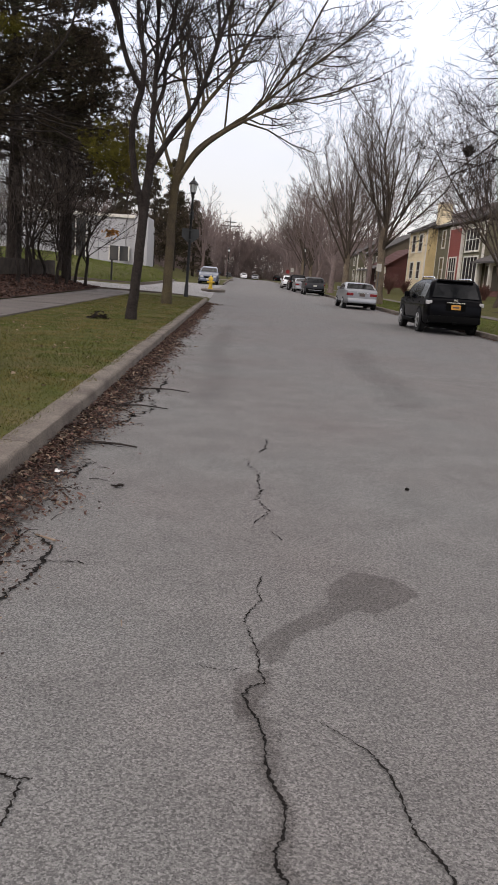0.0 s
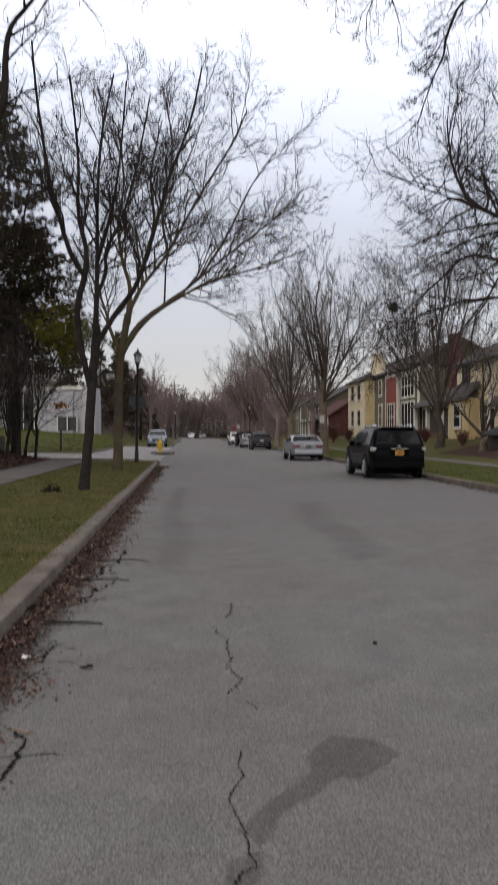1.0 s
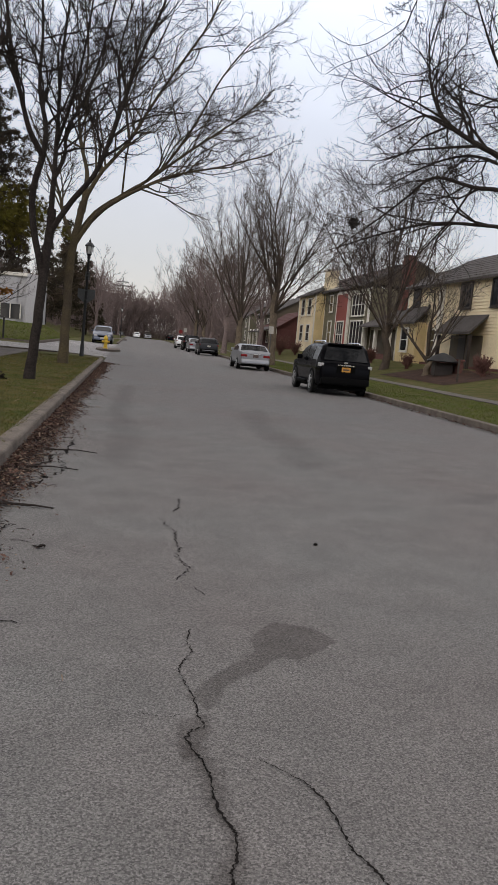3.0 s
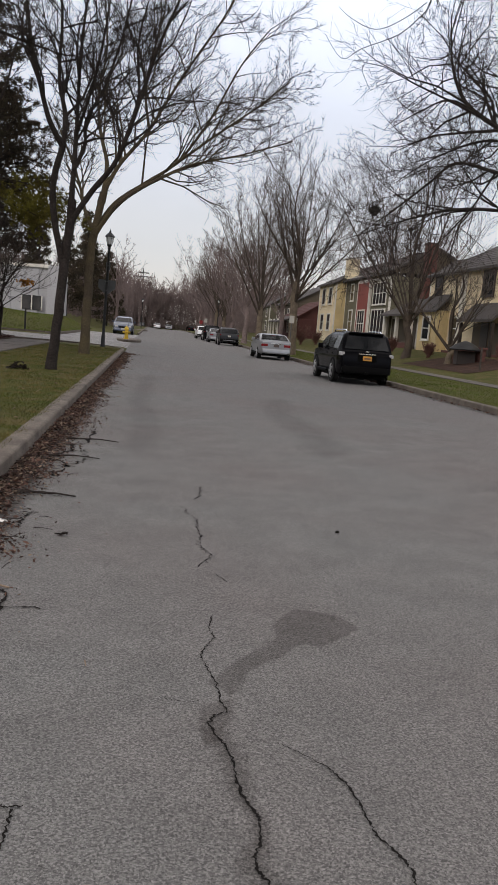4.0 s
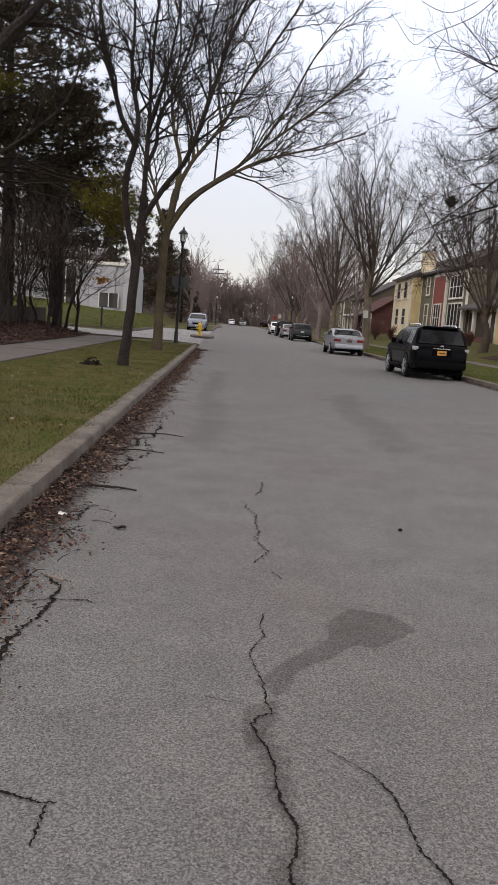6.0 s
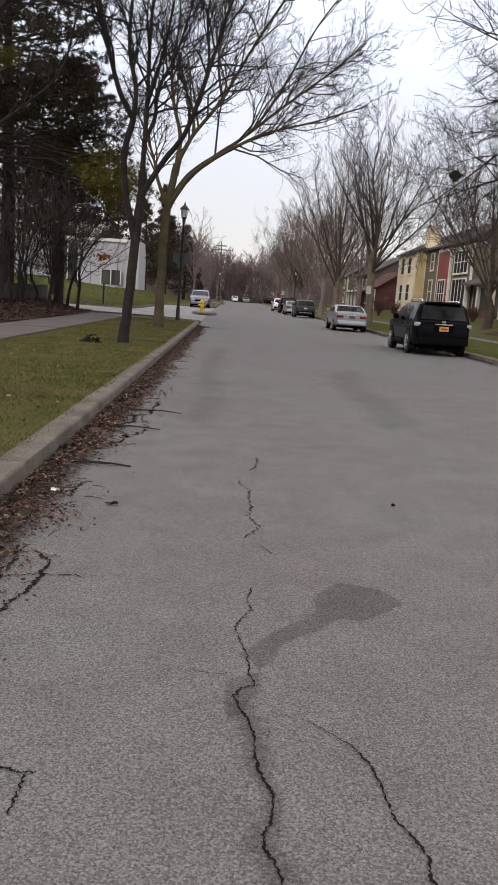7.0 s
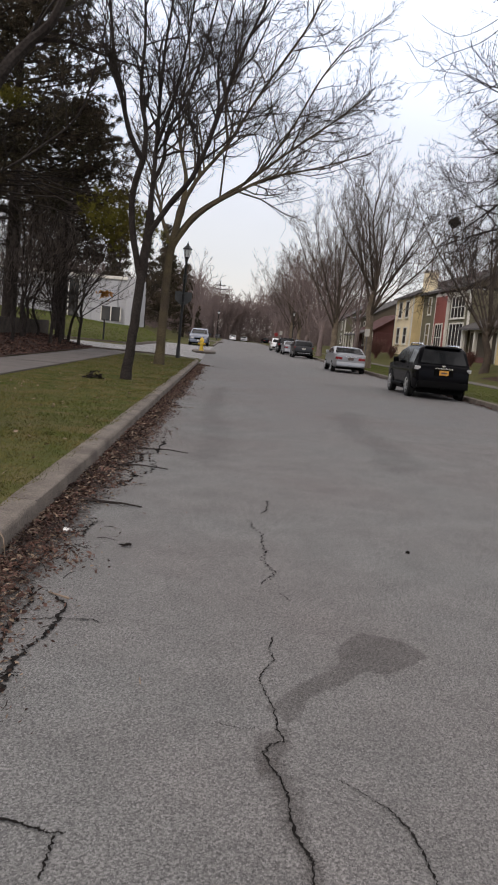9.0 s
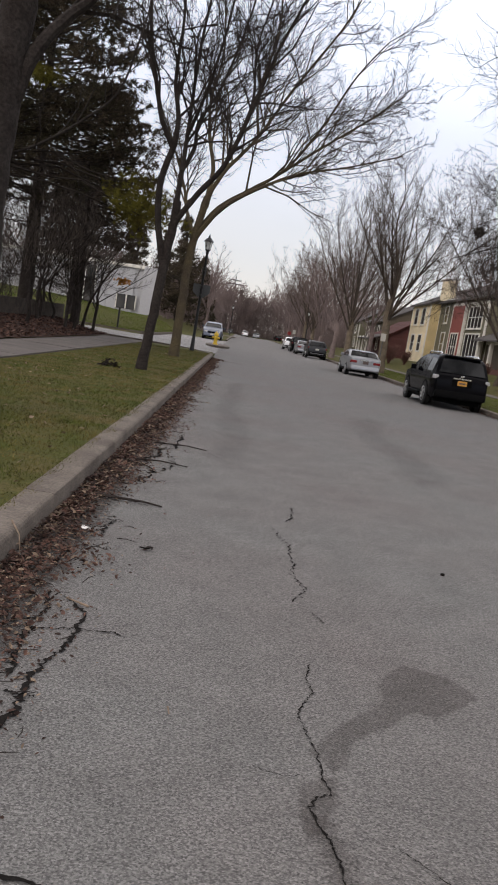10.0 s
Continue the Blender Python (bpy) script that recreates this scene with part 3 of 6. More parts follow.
# near tree on the verge, its limbs crossing overhead
g = Grower(31, 0.0032, (14, 10, 8), 0.40, 50, 0.02, 0.26)
tr = trunk_mesh(g, [(-3.42, 9.5, 0.15), (-3.4, 9.5, 2.0), (-3.35, 9.5, 3.4), (-3.25, 9.5, 4.8), (-3.3, 9.6, 6.5), (-3.4, 9.7, 8.5)], 0.27, 0.14)
g.limb([(-3.3, 9.5, 6.1), (-2.7, 9.8, 7.1), (-1.8, 10.0, 7.3), (-1.0, 10.2, 7.8), (-0.3, 10.5, 8.6), (0.0, 10.8, 9.6), (0.1, 11.0, 11.0)], 0.11, 0.02)
g.limb([(-3.35, 9.6, 7.5), (-2.8, 9.8, 8.5), (-2.2, 10.0, 9.1), (-1.8, 10.2, 9.8), (-1.1, 10.5, 10.7)], 0.09, 0.02)
g.limb([(-1.1, 10.2, 7.75), (-0.9, 10.3, 8.8), (-0.8, 10.5, 9.9), (-0.8, 10.6, 10.8)], 0.045, 0.015, 1)
g.limb([(-2.3, 9.85, 7.2), (-2.0, 9.7, 7.7), (-1.8, 9.5, 8.6), (-1.6, 9.4, 9.3)], 0.04, 0.015, 1)
g.limb([(-1.0, 10.2, 7.8), (-0.2, 10.0, 7.75), (0.6, 9.9, 7.9), (1.1, 9.8, 8.3)], 0.035, 0.01, 1)
g.limb([(-2.5, 9.9, 7.2), (-2.55, 10.0, 6.7), (-2.6, 10.1, 6.2), (-2.65, 10.1, 5.9)], 0.02, 0.006, 1)
g.limb([(-3.3, 9.5, 3.1), (-3.14, 9.5, 3.75), (-2.97, 9.5, 4.17), (-2.70, 9.5, 4.52), (-2.43, 9.5, 4.8), (-2.2, 9.5, 5.5), (-2.15, 9.5, 6.2), (-1.9, 9.5, 6.6), (-1.5, 9.5, 7.0)], 0.10, 0.015, 1, 0.8)
g.limb([(-3.3, 9.55, 2.8), (-3.18, 9.6, 3.02), (-2.92, 9.6, 3.16), (-2.54, 9.6, 3.43), (-2.1, 9.6, 3.85), (-1.93, 9.6, 4.46), (-1.84, 9.6, 4.95)], 0.02, 0.009, 1, 1.0)
g.limb([(-3.4, 9.7, 8.3), (-3.2, 9.3, 10.0), (-3.0, 9.0, 12.0)], 0.1, 0.02)
g.finish("street_tree", "rough grey-barked bare tree with limbs arching over the street", tr, BARK_DARK)

# tree on the other verge whose twigs hang over the road
g = Grower(47, 0.0034, (16, 11, 8), 0.36, 52, -0.012, 0.28)
tr = trunk_mesh(g, [(9.8, 13.2, 0.15), (9.7, 13.2, 3.0), (9.5, 13.2, 6.0), (9.3, 13.1, 9.0), (9.2, 13.0, 11.0)], 0.26, 0.1)
g.limb([(9.4, 13.1, 8.2), (7.4, 12.6, 10.3), (6.0, 12.0, 10.2), (4.87, 11.6, 9.66), (4.08, 11.5, 9.13), (3.5, 11.5, 8.87), (2.72, 11.5, 8.44), (2.2, 11.5, 8.46), (1.7, 11.5, 8.65), (1.0, 11.5, 9.07)], 0.055, 0.006, 0, 1.5, 4.6, 0.4)
g.limb([(9.5, 13.2, 6.6), (7.6, 12.8, 8.8), (6.2, 12.3, 9.3), (5.08, 12.0, 8.91), (4.66, 12.0, 8.46), (4.16, 12.0, 8.21), (3.92, 12.0, 7.69), (3.86, 12.0, 7.38), (3.68, 12.0, 6.98), (3.47, 12.0, 6.38)], 0.045, 0.008, 0, 1.4, 2.5, 0.4)
g.limb([(3.47, 12.0, 6.38), (3.11, 12.0, 6.02), (2.56, 12.0, 5.75), (2.28, 12.0, 5.58), (2.0, 12.0, 5.89)], 0.008, 0.003, 2, 0.5, 0.8)
g.limb([(3.47, 12.0, 6.5), (3.11, 12.0, 6.21), (2.74, 12.0, 6.04), (2.36, 12.0, 6.15), (2.17, 12.0, 6.28)], 0.007, 0.003, 2, 0.4, 0.8)
g.limb([(2.74, 12.0, 5.8), (2.66, 12.0, 5.6), (2.6, 12.0, 5.45), (2.75, 12.0, 5.19)], 0.005, 0.003, 2, 0.3, 0.4)
g.limb([(9.3, 13.1, 9.6), (7.3, 12.6, 11.4), (6.0, 12.0, 11.4), (4.89, 11.5, 10.84), (4.48, 11.5, 10.49), (3.89, 11.5, 10.22), (3.32, 11.5, 10.31), (2.75, 11.5, 10.3), (2.18, 11.5, 10.64)], 0.05, 0.006, 0, 1.5, 5.5, 0.4)
g.finish("street_tree", "bare tree with fine twigs hanging over the road", tr, BARK_DARK)

# its neighbour further along, with level limbs
g = Grower(53, 0.0042, (18, 12, 8), 0.50, 50, 0.05, 0.25)
tr = trunk_mesh(g, [(11.2, 19.6, 0.18), (11.0, 19.6, 2.5), (10.8, 19.6, 4.6), (10.6, 19.8, 7.0)], 0.27, 0.14)
g.limb([(10.8, 19.6, 5.0), (9.3, 20.0, 6.6), (8.3, 20.6, 7.3), (7.7, 21.2, 7.9), (7.5, 21.8, 8.7), (7.5, 22.4, 9.6), (7.6, 23.0, 10.8)], 0.10, 0.02, 0, 1.3)
g.limb([(7.9, 21.0, 7.7), (7.3, 21.6, 8.1), (6.8, 22.3, 7.95), (6.2, 23.0, 7.6)], 0.04, 0.01, 0, 0.35)
g.limb([(10.85, 19.6, 4.5), (9.4, 20.0, 5.9), (8.5, 20.8, 6.2), (7.7, 21.6, 6.5), (7.2, 22.4, 6.0), (6.6, 23.2, 5.4), (5.8, 24.0, 4.7)], 0.08, 0.012, 0, 0.8)
g.limb([(10.9, 19.6, 4.0), (9.6, 20.0, 5.0), (8.6, 20.6, 5.2), (7.6, 21.2, 5.2), (6.8, 21.8, 5.0), (6.2, 22.4, 4.8), (5.2, 23.0, 4.4)], 0.07, 0.012, 0, 0.8)
g.limb([(10.7, 19.7, 6.2), (9.8, 20.6, 8.0), (9.2, 21.6, 9.6), (8.8, 22.6, 11.5)], 0.09, 0.02)
g.limb([(10.7, 19.7, 5.6), (9.6, 21.0, 6.8), (8.9, 22.4, 7.4), (8.0, 24.0, 7.2), (7.2, 25.4, 6.6)], 0.07, 0.012)
g.finish("street_tree", "bare tree with long level limbs beside parked cars", tr, BARK_DARK)


def vase_tree(seed, h, fork, r, spread, counts, min_r, name, label, at, bark, limbs=9, group=""):
    """A street tree whose limbs rise from one fork into a broad fan."""
    g = Grower(seed, min_r, counts, 0.46, 38, 0.13, 0.17)
    R = g.r
    tr = trunk_mesh(g, [(0, 0, 0), (R.uniform(-.1, .1), R.uniform(-.1, .1), fork * 0.5), (R.uniform(-.2, .2), R.uniform(-.15, .15), fork), (0, 0, fork * 1.25)], r, r * 0.72, 1.35)
    # a leader that carries the trunk on, then limbs that rise steeply before they fan out
    g.limb([(0, 0, fork * 1.2), (R.uniform(-.25, .25), R.uniform(-.25, .25), h * 0.5), (R.uniform(-.5, .5), R.uniform(-.5, .5), h * 0.75), (R.uniform(-.6, .6), R.uniform(-.6, .6), h)], r * 0.55, min_r * 1.6)
    for k in range(limbs - 1):
        a = 2 * math.pi * (k + R.uniform(-0.3, 0.3)) / (limbs - 1)
        w = spread * R.uniform(0.35, 1.1)
        top = h * R.uniform(0.84, 1.0) * (1 - 0.22 * (w / spread) ** 2)
        z0 = fork * R.uniform(0.8, 1.35)
        c, s = math.cos(a), math.sin(a)
        g.limb([(0, 0, z0), (c * w * 0.22, s * w * 0.22, z0 + (top - z0) * 0.2), (c * w * 0.55, s * w * 0.55, z0 + (top - z0) * 0.5),
                (c * w * 0.84, s * w * 0.84, z0 + (top - z0) * 0.78), (c * w, s * w, top)], r * R.uniform(0.24, 0.38), min_r * 1.6)
    e = g.finish(name, label, tr, bark, TWIG if min_r < 0.0075 else BARK_FAR, at=(0, 0, 0), group=group, limb_bark=BARK_BROWN if bark is BARK_GREY else bark)
    e.matrix_world = pose(*at, 0, 0, R.uniform(0, 360))
    return e


vase_tree(61, 13.2, 3.9, 0.30, 5.4, (13, 9, 5), 0.0046, "street_tree", "tall vase-shaped bare tree with a thick brown trunk", (9.3, 54, 0.17), BARK_GREY, 12)
nest_tree = vase_tree(67, 13.0, 2.2, 0.27, 6.2, (11, 8, 5), 0.0046, "yard_tree", "broad many-limbed bare tree in a front yard", (16.0, 49.5, 0.62), BARK_BROWN, 13)
crab = vase_tree(71, 5.6, 0.9, 0.2, 3.6, (9, 7, 4), 0.006, "ornamental_tree", "small spreading bare ornamental tree with pale trunks", (15.9, 41.8, 0.58), BARK_GREY, 7)
tall_a = vase_tree(73, 14.0, 3.2, 0.32, 5.4, (12, 8, 5), 0.006, "street_tree", "tall bare street tree in a row", (9.5, 73, 0.17), BARK_GREY, 10, "row of street trees")
tall_b = vase_tree(79, 12.5, 3.2, 0.30, 5.8, (11, 8, 5), 0.008, "street_tree", "spreading bare street tree in a row", (9.6, 85, 0.17), BARK_FAR, 9, "row of street trees")
tall_c = vase_tree(83, 11.5, 2.4, 0.30, 5.2, (11, 7, 5), 0.010, "street_tree", "brown bare street tree in a row", (9.4, 98, 0.17), BARK_FAR, 9, "row of street trees")
tr_rng = random.Random(5)
spots = [(9.5, 110), (9.4, 122), (9.6, 135), (9.5, 148), (9.4, 162), (9.6, 178), (14.5, 92), (15.5, 118), (22, 75)]

for x, y in spots:
    src = tr_rng.choice((tall_b, tall_c, tall_a)) if y < 130 else tr_rng.choice((tall_b, tall_c))
    s = tr_rng.uniform(0.8, 1.08) * (0.8 if x < 0 else 1)
    copy_thing(src, pose(x, y, z_land(x, y), 0, 0, tr_rng.uniform(0, 360)) @ Matrix.Diagonal((s, s, s, 1)))

def needle_tufts(m, R, p, d, n, length, width):
    for _ in range(n):
        a = Vector((R.gauss(0, 1), R.gauss(0, 1), R.gauss(0, 1))).normalized()
        q = (d * 0.7 + a).normalized()
        side = q.orthogonal().normalized() * width
        side.rotate(Matrix.Rotation(R.uniform(0, 6.28), 3, q))
        o = len(m.v)
        L = length * R.uniform(0.6, 1.15)
        m.v += [tuple(p - side), tuple(p + side), tuple(p + q * L)]
        m.f.append((o, o + 1, o + 2))


# woods behind the verges and at the far end
def woods(name, label, n, seed, xr, yr, hr, keep, min_r, counts=(7, 5)):
    m, R, made = Mesh(), random.Random(seed), 0
    while made < n:
        x, y = R.uniform(*xr), R.uniform(*yr)
        if not keep(x, y):
            continue
        made += 1
        h, z = R.uniform(*hr), z_land(x, y) - 0.1
        gw = Grower(seed * 1000 + made, min_r, counts, 0.5, 40, 0.12, 0.2)
        m.tube([(x, y, z), (x + R.uniform(-.4, .4), y, z + h * 0.4), (x, y, z + h * 0.75)], [0.22, 0.17, 0.06], 5, cap=False)
        for k in range(8):
            a, w = R.uniform(0, 6.28), R.uniform(1.5, 4.8)
            gw.limb([(x, y, z + h * R.uniform(0.12, 0.5)), (x + w * 0.5 * math.cos(a), y + w * 0.5 * math.sin(a), z + h * 0.58), (x + w * math.cos(a), y + w * math.sin(a), z + h * R.uniform(0.7, 1.0))], 0.09, min_r * 1.4, 0, 1, None, 0.1, 3)
        for q in gw.every + [gw.twigs]:
            m.add(q.v, q.f)
    return lone(name, m, BARK_FAR, label, "woods", "stuff")


woods("far_woods", "brown leafless woods closing the far end of the street", 105, 9, (-50, 46), (222, 275), (12, 17), lambda x, y: y > 238 or abs(x - 3) > 9, 0.045, (6, 4))
woods("side_woods", "brown leafless thicket beyond the side street", 62, 10, (-50, -3.5), (100, 225), (9, 14), lambda x, y: x < -3.5 and (y > 128 or x > -11 or y > 116) and not (y < 133 and x > -4), 0.021, (7, 4))
woods("yard_woods", "brown leafless trees behind the houses", 22, 13, (12, 60), (120, 235), (8, 12), lambda x, y: x > 30 or y > 155, 0.023, (7, 4))
# added behind the camera, never in view: cuts sky light and darkens reflections
woods("unseen_rear_woods", "added leafless woods behind the camera, out of view, that darken reflections", 30, 14, (-60, 60), (-90, -14), (9, 14), lambda x, y: abs(x - 3) > 9 or y < -60, 0.07, (5, 3))
def brush(name, label, n, xr, yr, top, length, width, seed):
    """A haze of fine upright twigs."""
    m, R = Mesh(), random.Random(seed)
    for i in range(n):
        x, y = R.uniform(*xr), R.uniform(*yr)
        needle_tufts(m, R, Vector((x, y, z_land(x, y) + top * R.random() ** 1.3)), Vector((0, 0, 1.3)), 7, length, width)
    return lone(name, m, BARK_FAR, label, "brush", "stuff")


brush("far_brush", "dense brown brush under the far woods", 12000, (-60, 55), (237, 262), 10.5, 2.4, 0.04, 19)
brush("side_brush", "brown brush beyond the side street", 8000, (-45, -5), (128, 215), 7.0, 1.6, 0.02, 20)
brush("yard_brush", "brown brush between the far houses", 4500, (11, 34), (140, 220), 7.0, 1.7, 0.022, 21)


# ---- conifers ----
def conifer(seed, at, h, base, reach, label, needle, dead=0.25, boughs=60, tufts=14, blades=9, pointed=False, size=0.34, width=0.022, name="pine_tree", dry=0):
    R = random.Random(seed)
    e = thing(name, label, "tree", at)
    tr, limbs, green = Mesh(), Mesh(), Mesh()
    tr.tube([(0, 0, -0.2), (0.05, 0, h * 0.3), (-0.05, 0.05, h * 0.65), (0, 0, h)], [h * 0.018 + 0.05, h * 0.016, h * 0.009, 0.03], 10)
    for i in range(boughs):
        f = (i + R.random()) / boughs
        z = base + (h - base) * f
        a = R.uniform(0, 2 * math.pi)
        L = reach * ((1 - f) ** (0.9 if pointed else 0.5)) * R.uniform(0.65, 1.1) + 0.3
        if not pointed:
            L *= 0.55 + 0.45 * S(f / 0.3)
        droop = -0.18 if pointed else R.uniform(-0.15, 0.25)
        p = Vector((0, 0, z))
        d = Vector((math.cos(a), math.sin(a), droop)).normalized()
        line = [p + d * L * t + Vector((0, 0, 0.10 * L * t * t)) + Vector((R.uniform(-1, 1), R.uniform(-1, 1), R.uniform(-1, 1))) * 0.06 * L * t for t in (0, 0.3, 0.6, 0.85, 1)]
        limbs.tube(line, [0.05, 0.04, 0.028, 0.016, 0.008], 4, cap=False)
        bare = R.random() < dead and f < 0.45
        for k in range(tufts):
            t = 0.25 + 0.75 * (k + R.random()) / tufts
            j = min(int(t * 4), 3)
            q = line[j].lerp(line[j + 1], t * 4 - j)
            off = Vector((R.uniform(-1, 1), R.uniform(-1, 1), R.uniform(-0.5, 0.7))) * (0.22 * L * (1.1 - t) + 0.25)
            limbs.tube([q, q + off * 0.6, q + off], [0.012, 0.009, 0.006], 3, cap=False)
            if not bare:
                needle_tufts(green, R, q + off, (off + d * 0.3).normalized(), blades, size, width)
                needle_tufts(green, R, q + off * 0.55, d, blades // 2, size * 0.8, width)
    for i in range(dry):
        a, L = R.uniform(0, 2 * math.pi), reach * R.uniform(0.35, 0.85)
        p = Vector((0, 0, 1.6 + (base - 0.6) * R.random()))
        d = Vector((math.cos(a), math.sin(a), R.uniform(-0.1, 0.3)))
        line = [p + d * L * t + Vector((0, 0, -0.16 * L * t * t)) + Vector((R.uniform(-1, 1), R.uniform(-1, 1), R.uniform(-1, 1))) * 0.07 * L * t for t in (0, 0.25, 0.5, 0.75, 1)]
        limbs.tube(line, [0.045, 0.034, 0.024, 0.014, 0.006], 4, cap=False)
        for k in range(13):
            t = 0.2 + 0.8 * R.random()
            j = min(int(t * 4), 3)
            q = line[j].lerp(line[j + 1], t * 4 - j)
            off = Vector((R.uniform(-1, 1), R.uniform(-1, 1), R.uniform(-0.7, 0.5))) * (0.3 * L * (1.15 - t) + 0.15)
            bend = Vector((R.uniform(-1, 1), R.uniform(-1, 1), R.uniform(-1, 1))) * 0.12
            limbs.tube([q, q + off * 0.5 + bend, q + off], [0.012, 0.009, 0.005], 3, cap=False)
            for _ in range(3):
                u = q + off * R.uniform(0.3, 1)
                limbs.tube([u, u + Vector((R.gauss(0, 1), R.gauss(0, 1), R.gauss(0, 0.8))) * 0.22], [0.006, 0.004], 3, cap=False)
    part("trunk", tr, BARK_DARK, e, smooth=True)
    tagged(part("branchwork", limbs, BARK_DARK, e), kind="stuff")
    tagged(part("foliage", green, needle, e), kind="stuff")
    return e


conifer(101, (-10.8, 39, 0.75), 17.8, 5.2, 6.8, "tall dark pine with ragged boughs behind the fence", NEEDLE, 0.4, boughs=160, tufts=24, blades=30, size=0.27, width=0.0155, dry=20)
conifer(103, (-9.0, 42.3, 0.7), 11.5, 3.9, 4.9, "dark pine with dead lower branches at the corner", BROWN_NEEDLE, 0.35, boughs=110, tufts=20, blades=26, size=0.27, width=0.016, dry=16)
conifer(107, (-15.5, 42, 0.9), 16.0, 5.6, 4.6, "tall dense pine in a group behind the fence", NEEDLE, boughs=120, tufts=20, blades=24, size=0.28, width=0.018, dry=12)
olive_host = conifer(109, (-10.5, 29.5, 0.55), 17.8, 5.6, 5.9, "dark pine whose boughs reach over the sidewalk", NEEDLE, boughs=150, tufts=22, blades=32, size=0.25, width=0.0135, dry=14)
conifer(115, (-13.6, 62, 0.9), 11.5, 6.2, 4.4, "dark pine on the lawn before the white building", NEEDLE, boughs=90, tufts=16, blades=14, size=0.3, width=0.022, dry=8)
conifer(116, (-8.6, 104, 1.4), 9.5, 2.0, 3.6, "dark evergreen beside the parking bay", NEEDLE, boughs=70, tufts=12, blades=12, size=0.42, width=0.035)
conifer(113, (-19.0, 55, 1.0), 14.5, 6.0, 4.6, "broad dark pine near the white building", NEEDLE, boughs=90, tufts=14, blades=14, size=0.32, width=0.024, dry=10)
ob_r = random.Random(66)
bl, bn = Mesh(), Mesh()
for tip, start in (((7.4, 1.0, 4.3), 5.8), ((6.7, -0.4, 4.1), 5.4), ((7.0, 0.4, 4.8), 6.0), ((6.3, 0.2, 3.7), 5.2), ((6.4, 1.2, 4.6), 5.6), ((2.6, -1.5, 8.0), 7.4)):
    a, z = Vector((0, 0, start)), Vector(tip)
    bends = [a.lerp(z, f) + Vector((ob_r.uniform(-0.25, 0.25), ob_r.uniform(-0.3, 0.3), 0.5 * math.sin(f * 3.1) + ob_r.uniform(-0.15, 0.15))) for f in (0.2, 0.4, 0.6, 0.8)]
    bl.tube([a] + bends + [z], [0.05, 0.042, 0.034, 0.026, 0.018, 0.008], 5, cap=False)
    for k in range(95):
        q = bends[3].lerp(z, -0.2 + 1.2 * ob_r.random()) + Vector((ob_r.gauss(0, 0.26), ob_r.gauss(0, 0.3), ob_r.gauss(0.05, 0.16)))
        needle_tufts(bn, ob_r, q, Vector((0.6, 0, 0.4)), 28, 0.20, 0.011)
part("bough", bl, BARK_DARK, olive_host)
tagged(part("bough_needles", bn, NEEDLE_LIGHT, olive_host, "olive-green needles"), kind="stuff")
for i, (x, y, h) in enumerate([(-10, 118, 15), (-13.5, 125, 13), (-7.5, 128, 11.5), (-17, 120, 14), (-2, 330, 17), (3, 345, 15), (-20, 135, 15)]):
    conifer(140 + i, (x, y, z_land(x, y) - 0.1), h, 1.2, 3.0, "dark pointed spruce beyond the side street", NEEDLE, 0.1, 70, 9, 9, True, 0.55, 0.05, "spruce_tree")


# ---- thin growth behind the fence ----
def shrub(seed, at, h, stems, label, bark, spread=0.5, counts=(6, 4), min_r=0.006, name="bare_shrub"):
    g = Grower(seed, min_r, counts, 0.5, 38, 0.1)
    R = g.r
    for k in range(stems):
        a = R.uniform(0, 6.28)
        w = h * spread * R.uniform(0.3, 1)
        t = h * R.uniform(0.7, 1)
        b = (R.uniform(-.15, .15), R.uniform(-.15, .15), -0.08)
        g.limb([b, (w * 0.35 * math.cos(a), w * 0.35 * math.sin(a), t * 0.4), (w * math.cos(a), w * math.sin(a), t)], min_r * 3.2, min_r, 0, 1, None, 0.2, 4)
    e = thing(name, label, "shrub", at)
    st = Mesh()
    for q in g.every:
        st.add(q.v, q.f)
    tagged(part("stemwork", st, bark, e), kind="stuff")
    tagged(part("crown", g.twigs, bark, e), kind="stuff")
    return e


sr = random.Random(3)
for i in range(13):
    x, y = sr.uniform(-15.5, -10.5), sr.uniform(22, 50)
    shrub(200 + i, (x, y, z_land(x, y)), sr.uniform(2.4, 5.6), 6, "leafless brown shrub behind the weathered fence", BARK_DARK, 0.5, (5, 4, 2), 0.007)
# leaning saplings on the mulch
for i, pts in enumerate([[(-8.5, 42.0, 0.3), (-8.3, 42.0, 1.6), (-7.7, 42.0, 2.9), (-7.0, 42.0, 4.0)], [(-8.7, 41.0, 0.3), (-8.75, 41.0, 2.2), (-8.65, 41.0, 4.6)],
                         [(-9.7, 40.0, 0.4), (-9.6, 40.2, 1.0), (-9.9, 40.0, 2.0), (-9.5, 40.0, 3.6)], [(-9.6, 43.5, 0.4), (-9.2, 43.5, 1.4), (-9.5, 43.3, 2.4), (-8.9, 43.2, 3.8)]]):
    g = Grower(230 + i, 0.007, (8, 5, 3), 0.5, 45, 0.05)
    tr = trunk_mesh(g, pts, 0.085, 0.035, 1.3)
    line, rad = g.along(pts, 0.085, 0.03)
    g.bear(line, rad, 0, 3.2, 1.0, 0.35)
    g.finish("sapling", "thin leaning bare sapling on the leaf-strewn bed", tr, BARK_DARK)
